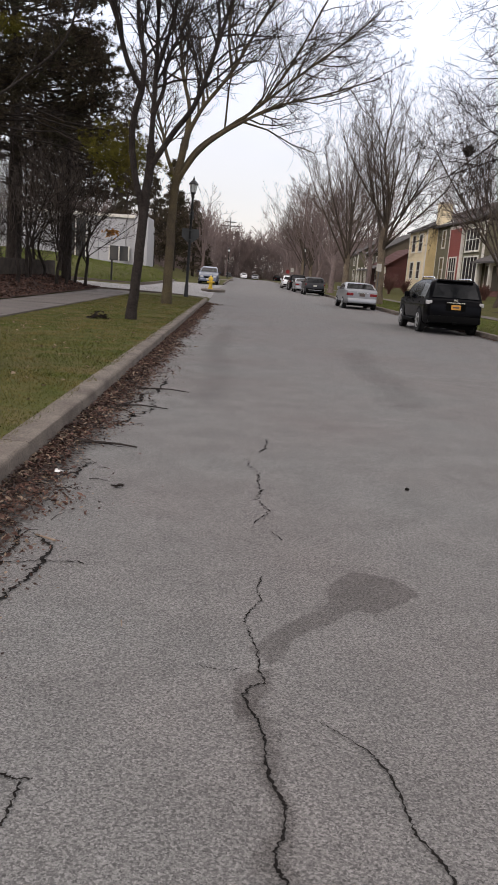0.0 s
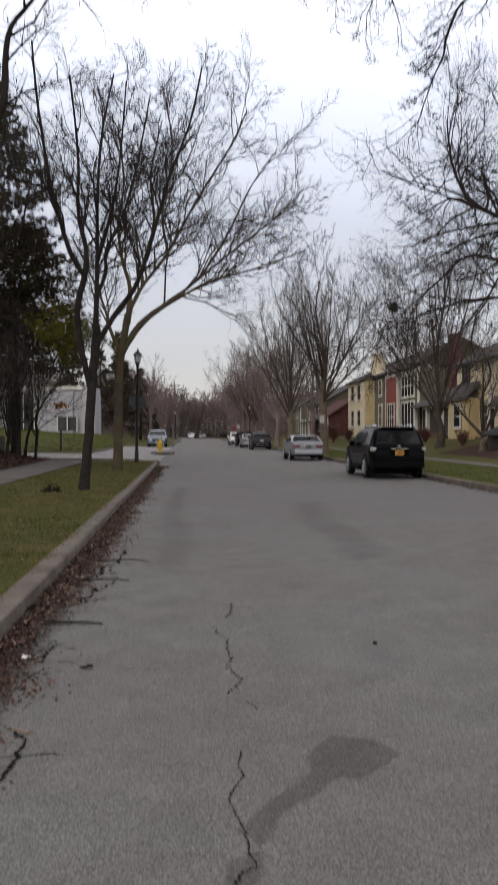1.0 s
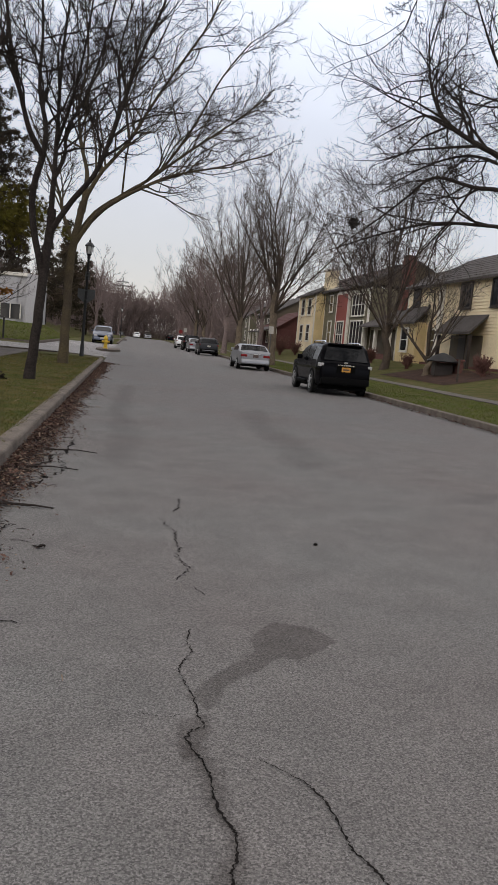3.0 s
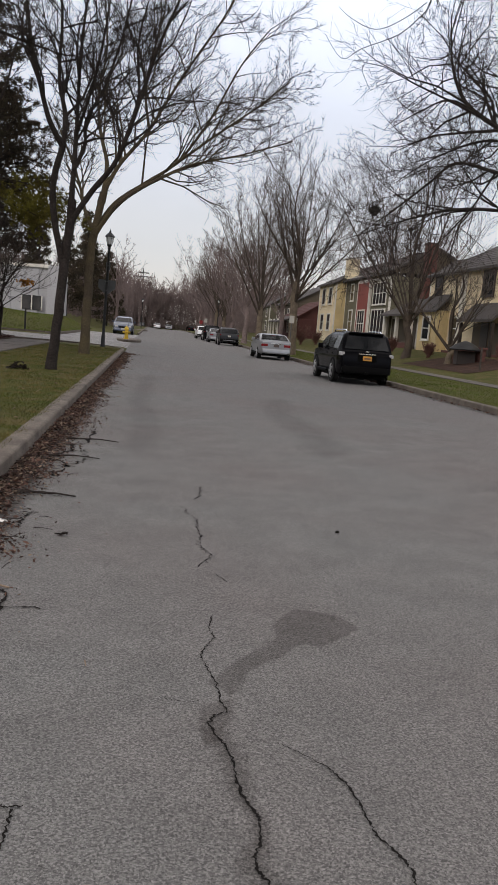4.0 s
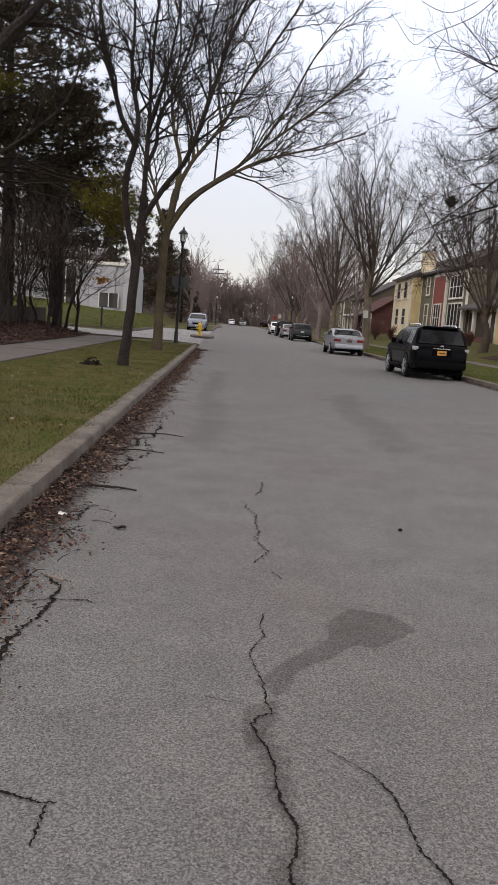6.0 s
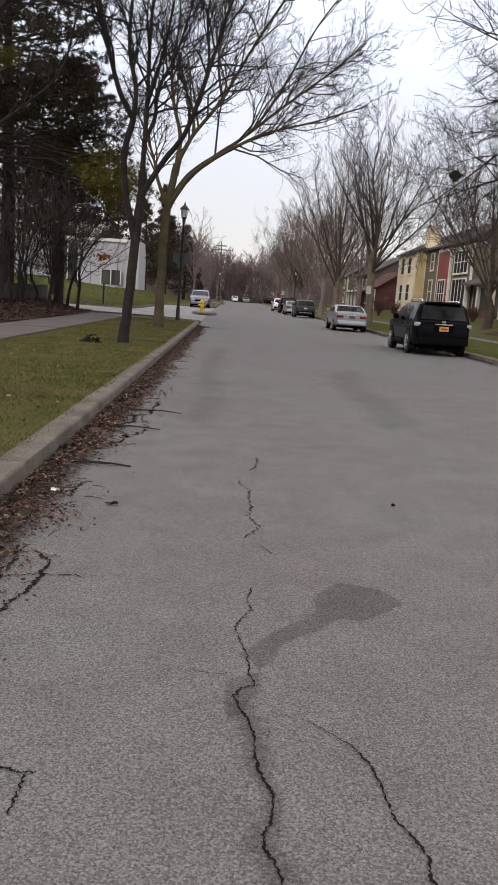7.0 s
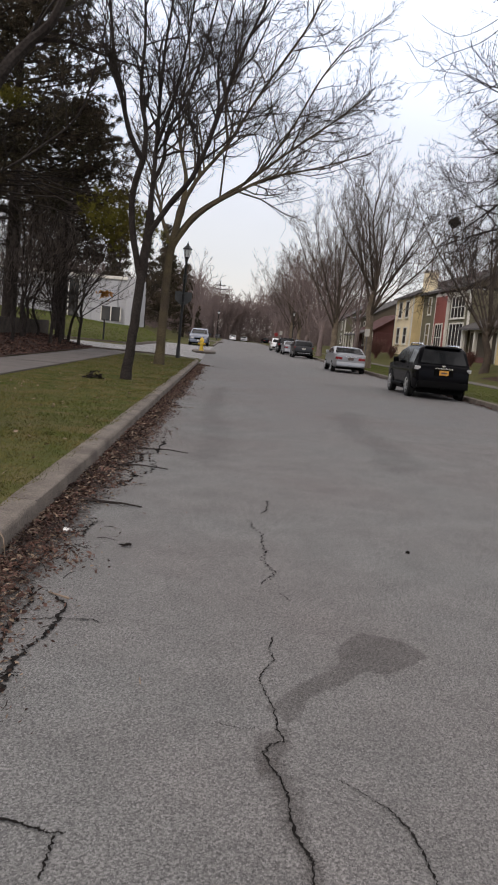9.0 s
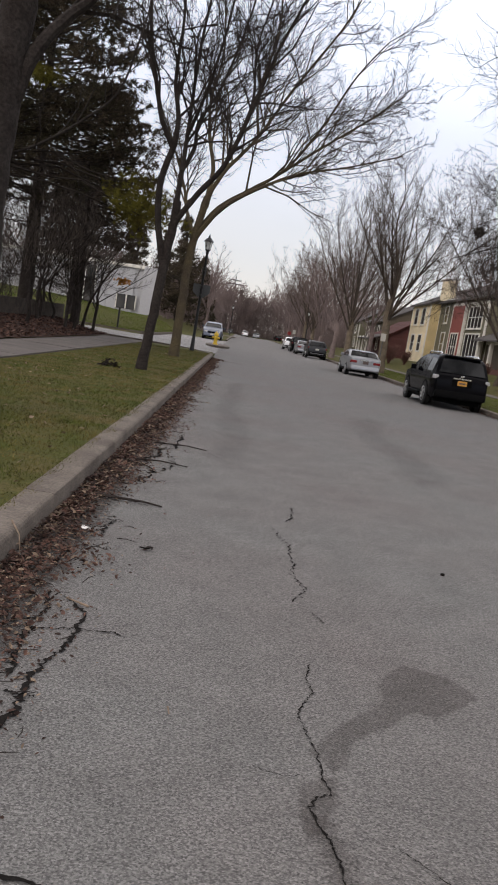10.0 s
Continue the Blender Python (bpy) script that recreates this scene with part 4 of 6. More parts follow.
for i, (x, y, h) in enumerate([(-8.4, 39.4, 5.2), (-9.4, 36.2, 6.0), (-9.1, 42.2, 6.6), (-10.9, 43.0, 7.2), (-9.0, 33.0, 4.6), (-7.9, 41.8, 6.8), (-8.4, 37.5, 6.5), (-9.9, 38.5, 7.5)]):
    vase_tree(240 + i, h, h * 0.22, 0.085, h * 0.48, (10, 6, 4), 0.0055, "thicket_tree", "small dark leafless tree on the leaf-strewn bed", (x, y, z_land(x, y)), BARK_DARK, 7)
# a clump of orange blades, made up for an unidentified orange thing
ol, orr = Mesh(), random.Random(4)
for i in range(70):
    p = Vector((-6.75 + orr.gauss(0, 0.16), 42 + orr.gauss(0, 0.2), 3.05 + orr.gauss(0, 0.09)))
    needle_tufts(ol, orr, p, Vector((0, 0, -1)), 3, 0.16, 0.05)
lone("orange_clump", ol, ORANGE_BLADE, "clump of orange blades, a stand-in for an unidentified orange thing", "leaves", "stuff")

# leaf nest in the yard tree
nm, nr = Mesh(), random.Random(8)
for i in range(260):
    p = Vector((nr.gauss(0, 0.09), nr.gauss(0, 0.09), nr.gauss(0, 0.11)))
    needle_tufts(nm, nr, p, p.normalized(), 2, 0.2, 0.06)
nest = lone("squirrel_nest", nm, NEST, "dark leaf nest high in a bare tree", "nest")
nest.location = (12.2, 46.5, 9.05)


# ---- weathered board fence ----
def fence(x, y0, y1):
    e = thing("board_fence", "low weathered brown board fence behind the mulch bed", "fence", (x, y0, 0))
    y, R = 0.0, random.Random(6)
    while y < y1 - y0:
        z = z_land(x, y0 + y)
        top = 1.42 - z + R.uniform(-0.03, 0.03)
        m = Mesh()
        m.box(-0.012, 0.012, y, y + 0.135, z - 0.05, z + top, 0.008)
        part("board", m, WOOD_FENCE, e)
        y += 0.15
    for k in range(int((y1 - y0) / 2.4) + 1):
        z = z_land(x, y0 + 2.4 * k)
        part("post", Mesh().box(-0.12, -0.03, 2.4 * k, 2.4 * k + 0.09, z - 0.1, 1.38, 0.01), WOOD_FENCE, e)
    for z in (0.78, 1.22):
        part("rail", Mesh().box(-0.05, -0.014, 0, y1 - y0, z, z + 0.08, 0.005), WOOD_FENCE, e)
    return e


fence(-10.2, 20, 45)


# ---- cars ----
def lerp_poly(pts, t):
    for (a, za), (b, zb) in zip(pts, pts[1:]):
        if t <= b:
            return za + (zb - za) * max(0, (t - a)) / max(1e-6, b - a)
    return pts[-1][1]


def car(name, label, at, turn, paint, top, belt, width, wheel_r, axles, glass, kind, group="", dark_lens=False):
    """top: outline from tail to nose (y, z). glass: (rear window y0, y1), (side window y0, y1), (windscreen y0, y1)."""
    e = thing(name, label, "car", at, turn, group)
    L = top[-1][0]
    hw = width / 2
    ys = sorted(set([p[0] for p in top] + [L * i / 40 for i in range(41)]))

    def half(y):
        f = min(y, L - y)
        return hw * (0.86 + 0.14 * math.sqrt(min(1, f / 0.5)))

    def ring(y):
        zt = lerp_poly(top, y)
        w = half(y)
        zb = min(belt, zt - 0.02)
        up = max(0.0, zt - belt)
        wr = w * 0.985 - 0.26 * up
        low = 0.30 if 0.25 < y < L - 0.25 else 0.36
        return [(w * 0.9, low), (w * 0.985, low + 0.10), (w, 0.58), (w * 0.998, 0.5 * (0.58 + zb)), (w * 0.985, zb), (wr, zb + max(0.004, (zt - zb) * 0.86)), (wr - 0.10, max(zb + 0.01, zt - 0.012)), (wr * 0.5, zt + 0.008)]
    body = Mesh()
    rings = []
    for y in ys:
        rg = ring(y)
        full = [(-x, y, z) for x, z in rg] + [(x, y, z) for x, z in reversed(rg)]
        rings.append(full)
    k = len(rings[0])
    for r_ in rings:
        body.v += r_
    for i in range(len(rings) - 1):
        body.f += [(i * k + j, i * k + (j + 1) % k, (i + 1) * k + (j + 1) % k, (i + 1) * k + j) for j in range(k)]
    body.f += [tuple(range(k - 1, -1, -1)), tuple(range((len(rings) - 1) * k, len(rings) * k))]
    part("body", body, paint, e, smooth=True)
    (r0, r1), (s0, s1), (f0, f1) = glass

    def pane(nm, pts, off):
        m = Mesh()
        a = [Vector(p) for p in pts]
        nrm = Vector(off)
        m.add([p + nrm for p in a] + [p - nrm * 0.5 for p in a], [tuple(range(len(a))), tuple(range(2 * len(a) - 1, len(a) - 1, -1))] + [(i, (i + 1) % len(a), len(a) + (i + 1) % len(a), len(a) + i) for i in range(len(a))])
        return part(nm, m, CAR_GLASS, e)

    def at_roof(y, f):
        zt, w = lerp_poly(top, y), half(y)
        wr = w * 0.985 - 0.26 * max(0, zt - belt)
        return (w * 0.985 + (wr - w * 0.985) * f), belt + (zt - belt) * 0.86 * f
    # rear window and windscreen
    for nm, y0, y1, sgn in (("rear_window", r0, r1, -1), ("windscreen", f0, f1, 1)):
        z0, z1 = lerp_poly(top, y0), lerp_poly(top, y1)
        w0 = half(y0) * 0.985 - 0.26 * max(0, z0 - belt) - 0.10
        w1 = half(y1) * 0.985 - 0.26 * max(0, z1 - belt) - 0.13
        d = Vector((0, y1 - y0, z1 - z0)).normalized()
        nv = Vector((0, -d.z, d.y)) if sgn < 0 else Vector((0, d.z if d.z < 0 else -d.z, abs(d.y)))
        if nm == "windscreen":
            nv = Vector((0, abs(d.z), abs(d.y)))
        nv *= 0.022
        a = 0.06
        p0, p1 = Vector((0, y0, z0)).lerp(Vector((0, y1, z1)), a), Vector((0, y0, z0)).lerp(Vector((0, y1, z1)), 1 - a)
        pane(nm, [(-w0, p0.y, p0.z), (w0, p0.y, p0.z), (w1, p1.y, p1.z), (-w1, p1.y, p1.z)], nv)
    cuts = [s0 + (s1 - s0) * q for q in ((0, 0.30, 0.64, 1.0) if kind == "suv" else (0, 0.46, 1.0))]
    for s in (-1, 1):
        for a, b in zip(cuts, cuts[1:]):
            a, b = a + 0.04, b - 0.04
            pts = []
            for y, f in ((a, 0.08), (b, 0.08), (b, 0.9), (a, 0.9)):
                yy = y
                x, z = at_roof(yy, f)
                pts.append((s * x, yy, z))
            pane("side_window", pts if s > 0 else pts[::-1], (s * 0.012, 0, 0.004))
    # wheels
    for s in (-1, 1):
        for y in axles:
            x = s * (hw - 0.10)
            ar = Mesh()
            n = 14
            for i in range(n):
                a0 = math.pi * i / (n - 1)
                for rr, xx in ((wheel_r + 0.03, s * (hw - 0.16)), (wheel_r + 0.03, s * (hw + 0.012)), (wheel_r + 0.095, s * (hw + 0.006))):
                    ar.v.append((xx, y + rr * math.cos(a0), max(0.2, wheel_r + rr * math.sin(a0) * 0.98)))
            for i in range(n - 1):
                ar.f += [(3 * i, 3 * i + 1, 3 * i + 4, 3 * i + 3), (3 * i + 1, 3 * i + 2, 3 * i + 5, 3 * i + 4)]
            part("wheel_arch", ar, TRIM_BLACK if kind == "suv" or dark_lens else paint, e)
            well = Mesh()
            well.lathe([(0.001, 0), (wheel_r + 0.05, 0), (wheel_r + 0.05, 0.01), (0.001, 0.01)], sides=20)
            well.v = [(s * (hw + 0.002) - s * z, y + p, wheel_r + q) for p, q, z in well.v]
            part("wheel_well", well, TRIM_BLACK, e)
            tyre, rim = Mesh(), Mesh()
            w = 0.115
            tyre.lathe([(wheel_r * 0.62, -w), (wheel_r * 0.93, -w), (wheel_r, -w * 0.7), (wheel_r, w * 0.7), (wheel_r * 0.93, w), (wheel_r * 0.62, w)], sides=24)
            rim.lathe([(0.02, w * 0.5), (wheel_r * 0.30, w * 0.62), (wheel_r * 0.62, w * 0.75), (wheel_r * 0.66, w * 1.04), (wheel_r * 0.6, w * 1.06), (wheel_r * 0.56, w * 0.9)], sides=24)
            for q in range(5):
                a0 = 2 * math.pi * q / 5
                rim.tube([(0, 0, w * 0.9), (wheel_r * 0.58 * math.cos(a0), wheel_r * 0.58 * math.sin(a0), w * 1.0)], [0.05, 0.04], 4)
            for mm in (tyre, rim):
                mm.v = [(x + s * z * 1.0 + s * 0.02, y + p, wheel_r + q) for p, q, z in mm.v]
            wh = part("wheel", tyre, RUBBER, e, "black tyre", True)
            part("rim", rim, ALLOY, wh, "silver alloy rim")
    # tail
    zt = belt
    z_lamp = 0.88 * belt if kind == "suv" else 0.80 * belt
    tail_y = -0.012
    for s in (-1, 1):
        m = Mesh()
        if kind == "suv":
            m.box(s * (hw - 0.10) - 0.075, s * (hw - 0.10) + 0.075, 0.045, 0.34, z_lamp - 0.03, z_lamp + 0.09, 0.02)
        else:
            m.box(s * (hw - 0.27) - 0.22, s * (hw - 0.27) + 0.17, -0.005, 0.14, z_lamp - 0.07, z_lamp + 0.07, 0.03)
        part("tail_light", m, LENS_CLEAR if kind == "suv" and name == "suv" else TAIL_RED, e)
        part("headlight", Mesh().box(s * (hw - 0.3) - 0.16, s * (hw - 0.3) + 0.16, L - 0.22, L - 0.03, 0.66, 0.8, 0.03), LENS_CLEAR, e)
        mir = Mesh().box(s * (hw + 0.12) - 0.09, s * (hw + 0.12) + 0.09, f0 - 0.38 if f0 < f1 else f1 - 0.45, f0 - 0.24 if f0 < f1 else f1 - 0.3, belt + 0.0, belt + 0.17, 0.03)
        part("mirror", mir, paint, e)
        part("sill", Mesh().box(s * hw - 0.04, s * hw + 0.03, axles[0] + wheel_r + 0.1, axles[1] - wheel_r - 0.1, 0.30, 0.40, 0.02), TRIM_BLACK, e)
        for q in (0.36, 0.68):
            y = s0 + (s1 - s0) * q - 0.12
            part("door_handle", Mesh().box(s * hw - 0.01, s * hw + 0.028, y - 0.09, y + 0.09, belt - 0.16, belt - 0.125, 0.008), paint, e)
    part("rear_bumper", Mesh().box(-hw * 0.9, hw * 0.9, -0.05, 0.16, 0.40, 0.62, 0.05), paint if kind != "suv" else TRIM_BLACK, e, smooth=True)
    part("front_bumper", Mesh().box(-hw * 0.9, hw * 0.9, L - 0.16, L + 0.04, 0.32, 0.58, 0.05), paint, e, smooth=True)
    part("grille", Mesh().box(-0.4, 0.4, L - 0.06, L + 0.012, 0.58, 0.74, 0.02), TRIM_BLACK, e)
    part("front_plate", Mesh().box(-0.155, 0.155, L + 0.03, L + 0.05, 0.42, 0.57, 0.005), SIGN_WHITE, e)
    part("underbody", Mesh().box(-hw * 0.82, hw * 0.82, 0.3, L - 0.3, 0.2, 0.36, 0.03), TRIM_BLACK, e)
    return e


SUV_TOP = [(0, 0.70), (0.03, 0.98), (0.10, 1.12), (0.16, 1.17), (0.42, 1.70), (0.52, 1.76), (1.2, 1.80), (2.2, 1.79), (2.75, 1.70), (3.02, 1.60), (3.55, 1.17), (3.7, 1.13), (4.5, 1.03), (4.74, 0.92), (4.82, 0.62)]
SEDAN_TOP = [(0, 0.66), (0.03, 0.98), (0.10, 1.04), (0.55, 1.06), (0.72, 1.09), (1.45, 1.40), (1.75, 1.455), (2.4, 1.47), (2.8, 1.42), (3.55, 1.03), (3.7, 0.99), (4.5, 0.85), (4.78, 0.70), (4.86, 0.52)]
CROSS_TOP = [(0, 0.66), (0.03, 0.96), (0.10, 1.08), (0.15, 1.12), (0.55, 1.55), (0.68, 1.61), (1.4, 1.66), (2.2, 1.64), (2.6, 1.56), (3.35, 1.12), (3.5, 1.07), (4.2, 0.96), (4.5, 0.82), (4.6, 0.55)]
SUV_GLASS = ((0.16, 0.42), (0.42, 3.15), (3.02, 3.55))
SEDAN_GLASS = ((0.74, 1.45), (1.2, 3.1), (2.85, 3.52))
CROSS_GLASS = ((0.16, 0.54), (0.5, 2.95), (2.62, 3.32))

suv = car("suv", "glossy black SUV with silver roof rails parked at the kerb", (7.12, 26.45, z_road(7.12, 27)), 0, BLACK_PAINT, SUV_TOP, 1.14, 1.92, 0.39, (1.05, 3.84), SUV_GLASS, "suv")
for s in (-1, 1):
    part("roof_rail", Mesh().tube([(s * 0.62, 0.75, 1.79), (s * 0.62, 0.85, 1.845), (s * 0.62, 2.4, 1.85), (s * 0.62, 2.55, 1.79)], [0.022] * 4, 8), CHROME, suv, "bright metal roof rail", True)
part("spoiler", Mesh().box(-0.62, 0.62, 0.30, 0.62, 1.745, 1.79, 0.02), BLACK_PAINT, suv, smooth=True)
part("tailgate_trim", Mesh().box(-0.30, 0.30, -0.002, 0.05, 1.035, 1.075, 0.01), CHROME, suv, "chrome strip over the plate")
part("badge", Mesh().box(-0.07, 0.07, 0.055, 0.10, 1.11, 1.17, 0.02), CHROME, suv)
part("plate_recess", Mesh().box(-0.33, 0.33, -0.004, 0.03, 0.80, 1.03, 0.01), TRIM_BLACK, suv)
pl = part("licence_plate", Mesh().box(-0.155, 0.155, -0.02, -0.004, 0.835, 0.99, 0.004), PLATE_YELLOW, suv, "amber plate with plain dark bars")
part("plate_bar", Mesh().box(-0.11, 0.11, -0.023, -0.019, 0.885, 0.935), PLATE_BAR, pl)
part("rear_wiper", Mesh().tube([(0, 0.17, 1.22), (0.22, 0.22, 1.30), (0.38, 0.24, 1.33)], [0.012, 0.009, 0.007], 5), TRIM_BLACK, suv)
part("tow_hitch", Mesh().box(-0.06, 0.06, -0.09, 0.05, 0.36, 0.44, 0.01), TRIM_BLACK, suv)
for s in (-1, 1):
    part("running_board", Mesh().box(s * 0.98 - 0.08, s * 0.98 + 0.05, 1.6, 3.3, 0.36, 0.42, 0.02), TRIM_BLACK, suv)

sedan = car("sedan", "silver saloon car parked at the kerb", (6.82, 44.7, 0), 0, SILVER_PAINT, SEDAN_TOP, 1.03, 1.83, 0.33, (1.05, 3.85), SEDAN_GLASS, "sedan")
part("boot_trim", Mesh().box(-0.32, 0.32, -0.012, 0.03, 0.90, 0.925, 0.006), CHROME, sedan)
lp = part("licence_plate", Mesh().box(-0.155, 0.155, -0.015, 0.02, 0.73, 0.88, 0.004), PLATE_BAR, sedan, "dark plate")
part("third_brake_light", Mesh().box(-0.12, 0.12, 1.33, 1.37, 1.36, 1.38), TAIL_RED, sedan)
cross = car("crossover", "dark grey crossover parked at the kerb", (6.9, 73.6, 0), 0, GREY_PAINT, CROSS_TOP, 1.08, 1.84, 0.35, (0.95, 3.6), CROSS_GLASS, "suv", "", True)
part("rear_bumper_light", Mesh().box(-0.6, 0.6, -0.06, -0.045, 0.46, 0.52, 0.01), SILVER_PAINT, cross, "pale bumper strip")
for s in (-1, 1):
    part("rail", Mesh().tube([(s * 0.6, 0.8, 1.64), (s * 0.6, 0.9, 1.70), (s * 0.6, 2.3, 1.70), (s * 0.6, 2.45, 1.62)], [0.02] * 4, 6), TRIM_BLACK, cross)
part("licence_plate", Mesh().box(-0.155, 0.155, -0.016, 0.01, 0.80, 0.95, 0.004), SIGN_WHITE, cross, "pale plate")
car("hatchback", "silver car in a row of parked cars", (6.65, 83.5, 0), 0, SILVER_PAINT, SEDAN_TOP, 1.03, 1.8, 0.33, (1.05, 3.85), SEDAN_GLASS, "sedan")
car("black_suv", "tall black SUV in a row of parked cars", (6.7, 92.5, 0), 0, BLACK_PAINT, SUV_TOP, 1.14, 1.95, 0.39, (1.05, 3.84), SUV_GLASS, "suv", "", True)
car("white_suv", "white crossover in a row of parked cars", (6.4, 103, 0), 0, WHITE_PAINT, CROSS_TOP, 1.08, 1.84, 0.35, (0.95, 3.6), CROSS_GLASS, "suv", "", True)
facing = car("compact_suv", "blue-grey crossover facing the street in a parking bay", (-2.95, 80.6, z_road(-2.5, 78) + 0.004), 180, BLUE_PAINT, CROSS_TOP, 1.08, 1.82, 0.35, (0.95, 3.6), CROSS_GLASS, "suv", "", True)
far_cols = [WHITE_PAINT, GREY_PAINT, WHITE_PAINT, SILVER_PAINT, BLACK_PAINT, WHITE_PAINT, RED_PAINT]
for i, (x, y, tn) in enumerate([(-7, 229, 4), (-3.2, 231, 176), (1.2, 232, 2), (4.4, 233, 180), (11, 230, 8)]):
    far_car = car("far_car", "parked car at the far end of the street", (x, y, 0.02), tn, far_cols[i], SEDAN_TOP if i % 2 else CROSS_TOP, 1.05, 1.8, 0.33, (1.0, 3.7), SEDAN_GLASS if i % 2 else CROSS_GLASS, "sedan", "cars across the far end")


# ---- street furniture ----
def street_lamp(at, turn=0, sign=False, lean=0):
    e = thing("street_lamp", "black post lantern" + (" carrying the bare back of a road sign" if sign else " beside the street"), "street lamp", at, turn)
    e.matrix_world = e.matrix_world @ pose(0, 0, 0, 0, lean, 0)
    part("base", Mesh().lathe([(0.12, -0.1), (0.12, 0.10), (0.10, 0.16), (0.095, 0.55), (0.08, 0.62)], sides=16), BLACK_METAL, e, smooth=True)
    part("post", Mesh().lathe([(0.075, 0.6), (0.07, 2.0), (0.055, 4.75), (0.08, 4.8), (0.08, 4.86), (0.05, 4.9)], sides=14), BLACK_METAL, e, smooth=True)
    part("lantern_cup", Mesh().lathe([(0.05, 4.86), (0.12, 4.95), (0.13, 5.0)], sides=6), BLACK_METAL, e)
    gl = part("glass", Mesh().lathe([(0.115, 5.0), (0.185, 5.36)], sides=6), LAMP_GLASS, e, "pale lantern panes")
    for k in range(6):
        a = 2 * math.pi * k / 6
        part("glazing_bar", Mesh().tube([(0.12 * math.cos(a), 0.12 * math.sin(a), 5.0), (0.19 * math.cos(a), 0.19 * math.sin(a), 5.37)], [0.012, 0.012], 4), BLACK_METAL, e)
    part("roof", Mesh().lathe([(0.24, 5.36), (0.23, 5.40), (0.12, 5.53), (0.05, 5.58), (0.05, 5.63), (0.02, 5.70), (0.005, 5.76)], sides=6), BLACK_METAL, e)
    if sign:
        m = Mesh().add([(-0.42, 0.11, 3.3), (0.42, 0.11, 3.3), (0.42, 0.11, 2.9), (0, 0.11, 2.55), (-0.42, 0.11, 2.9)] + [(-0.42, 0.115, 3.3), (0.42, 0.115, 3.3), (0.42, 0.115, 2.9), (0, 0.115, 2.55), (-0.42, 0.115, 2.9)],
                       [(0, 4, 3, 2, 1), (5, 6, 7, 8, 9)] + [(i, (i + 1) % 5, 5 + (i + 1) % 5, 5 + i) for i in range(5)])
        part("sign_panel", m, GREY_METAL, e, "bare grey back of a sign")
        for z in (2.75, 3.2, 3.95, 4.1):
            part("clamp", Mesh().lathe([(0.085, z), (0.085, z + 0.04)], sides=10), GREY_METAL, e)
        part("plate", Mesh().box(-0.11, 0.11, 0.07, 0.08, 3.75, 4.15), GREY_METAL, e)
    return e


street_lamp((-2.62, 40.3, z_land(-2.62, 40.3)), 0, True, 0.8)
street_lamp((9.2, 117, 0.17))
street_lamp((-2.3, 152, 0.3))


def hydrant(at):
    e = thing("fire_hydrant", "yellow fire hydrant with a bonnet on a kerbed island", "fire hydrant", at)
    part("barrel", Mesh().lathe([(0.17, 0), (0.17, 0.05), (0.12, 0.06), (0.115, 0.55), (0.15, 0.57), (0.15, 0.62)], sides=16), HYDRANT_YELLOW, e, smooth=True)
    part("bonnet", Mesh().lathe([(0.15, 0.62), (0.14, 0.70), (0.09, 0.77), (0.04, 0.80), (0.04, 0.86)], sides=16), HYDRANT_YELLOW, e, smooth=True)
    for a, r in ((0, 0.06), (180, 0.06), (270, 0.085)):
        m = Mesh().lathe([(r, 0.1), (r, 0.19), (r * 1.15, 0.19), (r * 1.15, 0.23), (r * 0.4, 0.25)], sides=10)
        c, s = math.cos(radians(a)), math.sin(radians(a))
        m.v = [(z * c - x * s, z * s + x * c, 0.44 + y) for x, y, z in m.v]
        part("outlet", m, HYDRANT_YELLOW, e, smooth=True)
    part("flag_rod", Mesh().tube([(0.1, 0, 0.6), (0.11, 0, 1.5)], [0.012, 0.008], 6), GREY_METAL, e)
    return e


hydrant((-1.85, 52.2, z_road(LEFT, 50.5) + 0.15))


def post_sign(name, label, at, h, shape, material, turn=0):
    e = thing(name, label, "sign", at, turn)
    part("post", Mesh().box(-0.03, 0.03, -0.02, 0.02, -0.1, h), GREY_METAL if name != "bollard" else BLACK_METAL, e)
    if shape:
        n = len(shape)
        m = Mesh().add([(x, -0.025, z) for x, z in shape] + [(x, -0.022, z) for x, z in shape], [tuple(range(n)), tuple(range(2 * n - 1, n - 1, -1))] + [(i, n + i, n + (i + 1) % n, (i + 1) % n) for i in range(n)])
        part("panel", m, material, e)
    return e


octa = [(0.38 * math.cos(math.pi / 8 + k * math.pi / 4), 2.3 + 0.38 * math.sin(math.pi / 8 + k * math.pi / 4)) for k in range(8)]
post_sign("stop_sign", "red eight-sided sign on a post far down the street", (8.9, 152, 0.15), 2.7, octa, STOP_RED)
post_sign("parking_sign", "small white sign on a post at the kerb", (8.75, 51.5, 0.15), 2.6, [(-0.16, 2.1), (0.16, 2.1), (0.16, 2.58), (-0.16, 2.58)], SIGN_WHITE)
post_sign("far_sign", "small white sign on a post beside the street", (9.0, 140, 0.15), 2.7, [(-0.25, 2.2), (0.25, 2.2), (0.25, 2.9), (-0.25, 2.9)], SIGN_WHITE)
b = thing("bollard_post", "thin black post at the edge of the lawn", "post", (-8.9, 56.5, z_land(-8.9, 56.5)))
part("post", Mesh().box(-0.06, 0.06, -0.06, 0.06, -0.1, 1.5, 0.02), BLACK_METAL, b)
b = thing("yard_post", "slim dark post in a front yard", "post", (15.6, 36.8, z_land(15.6, 36.8)))
part("post", Mesh().box(-0.04, 0.04, -0.04, 0.04, -0.1, 1.15, 0.01), WOOD_FENCE, b)

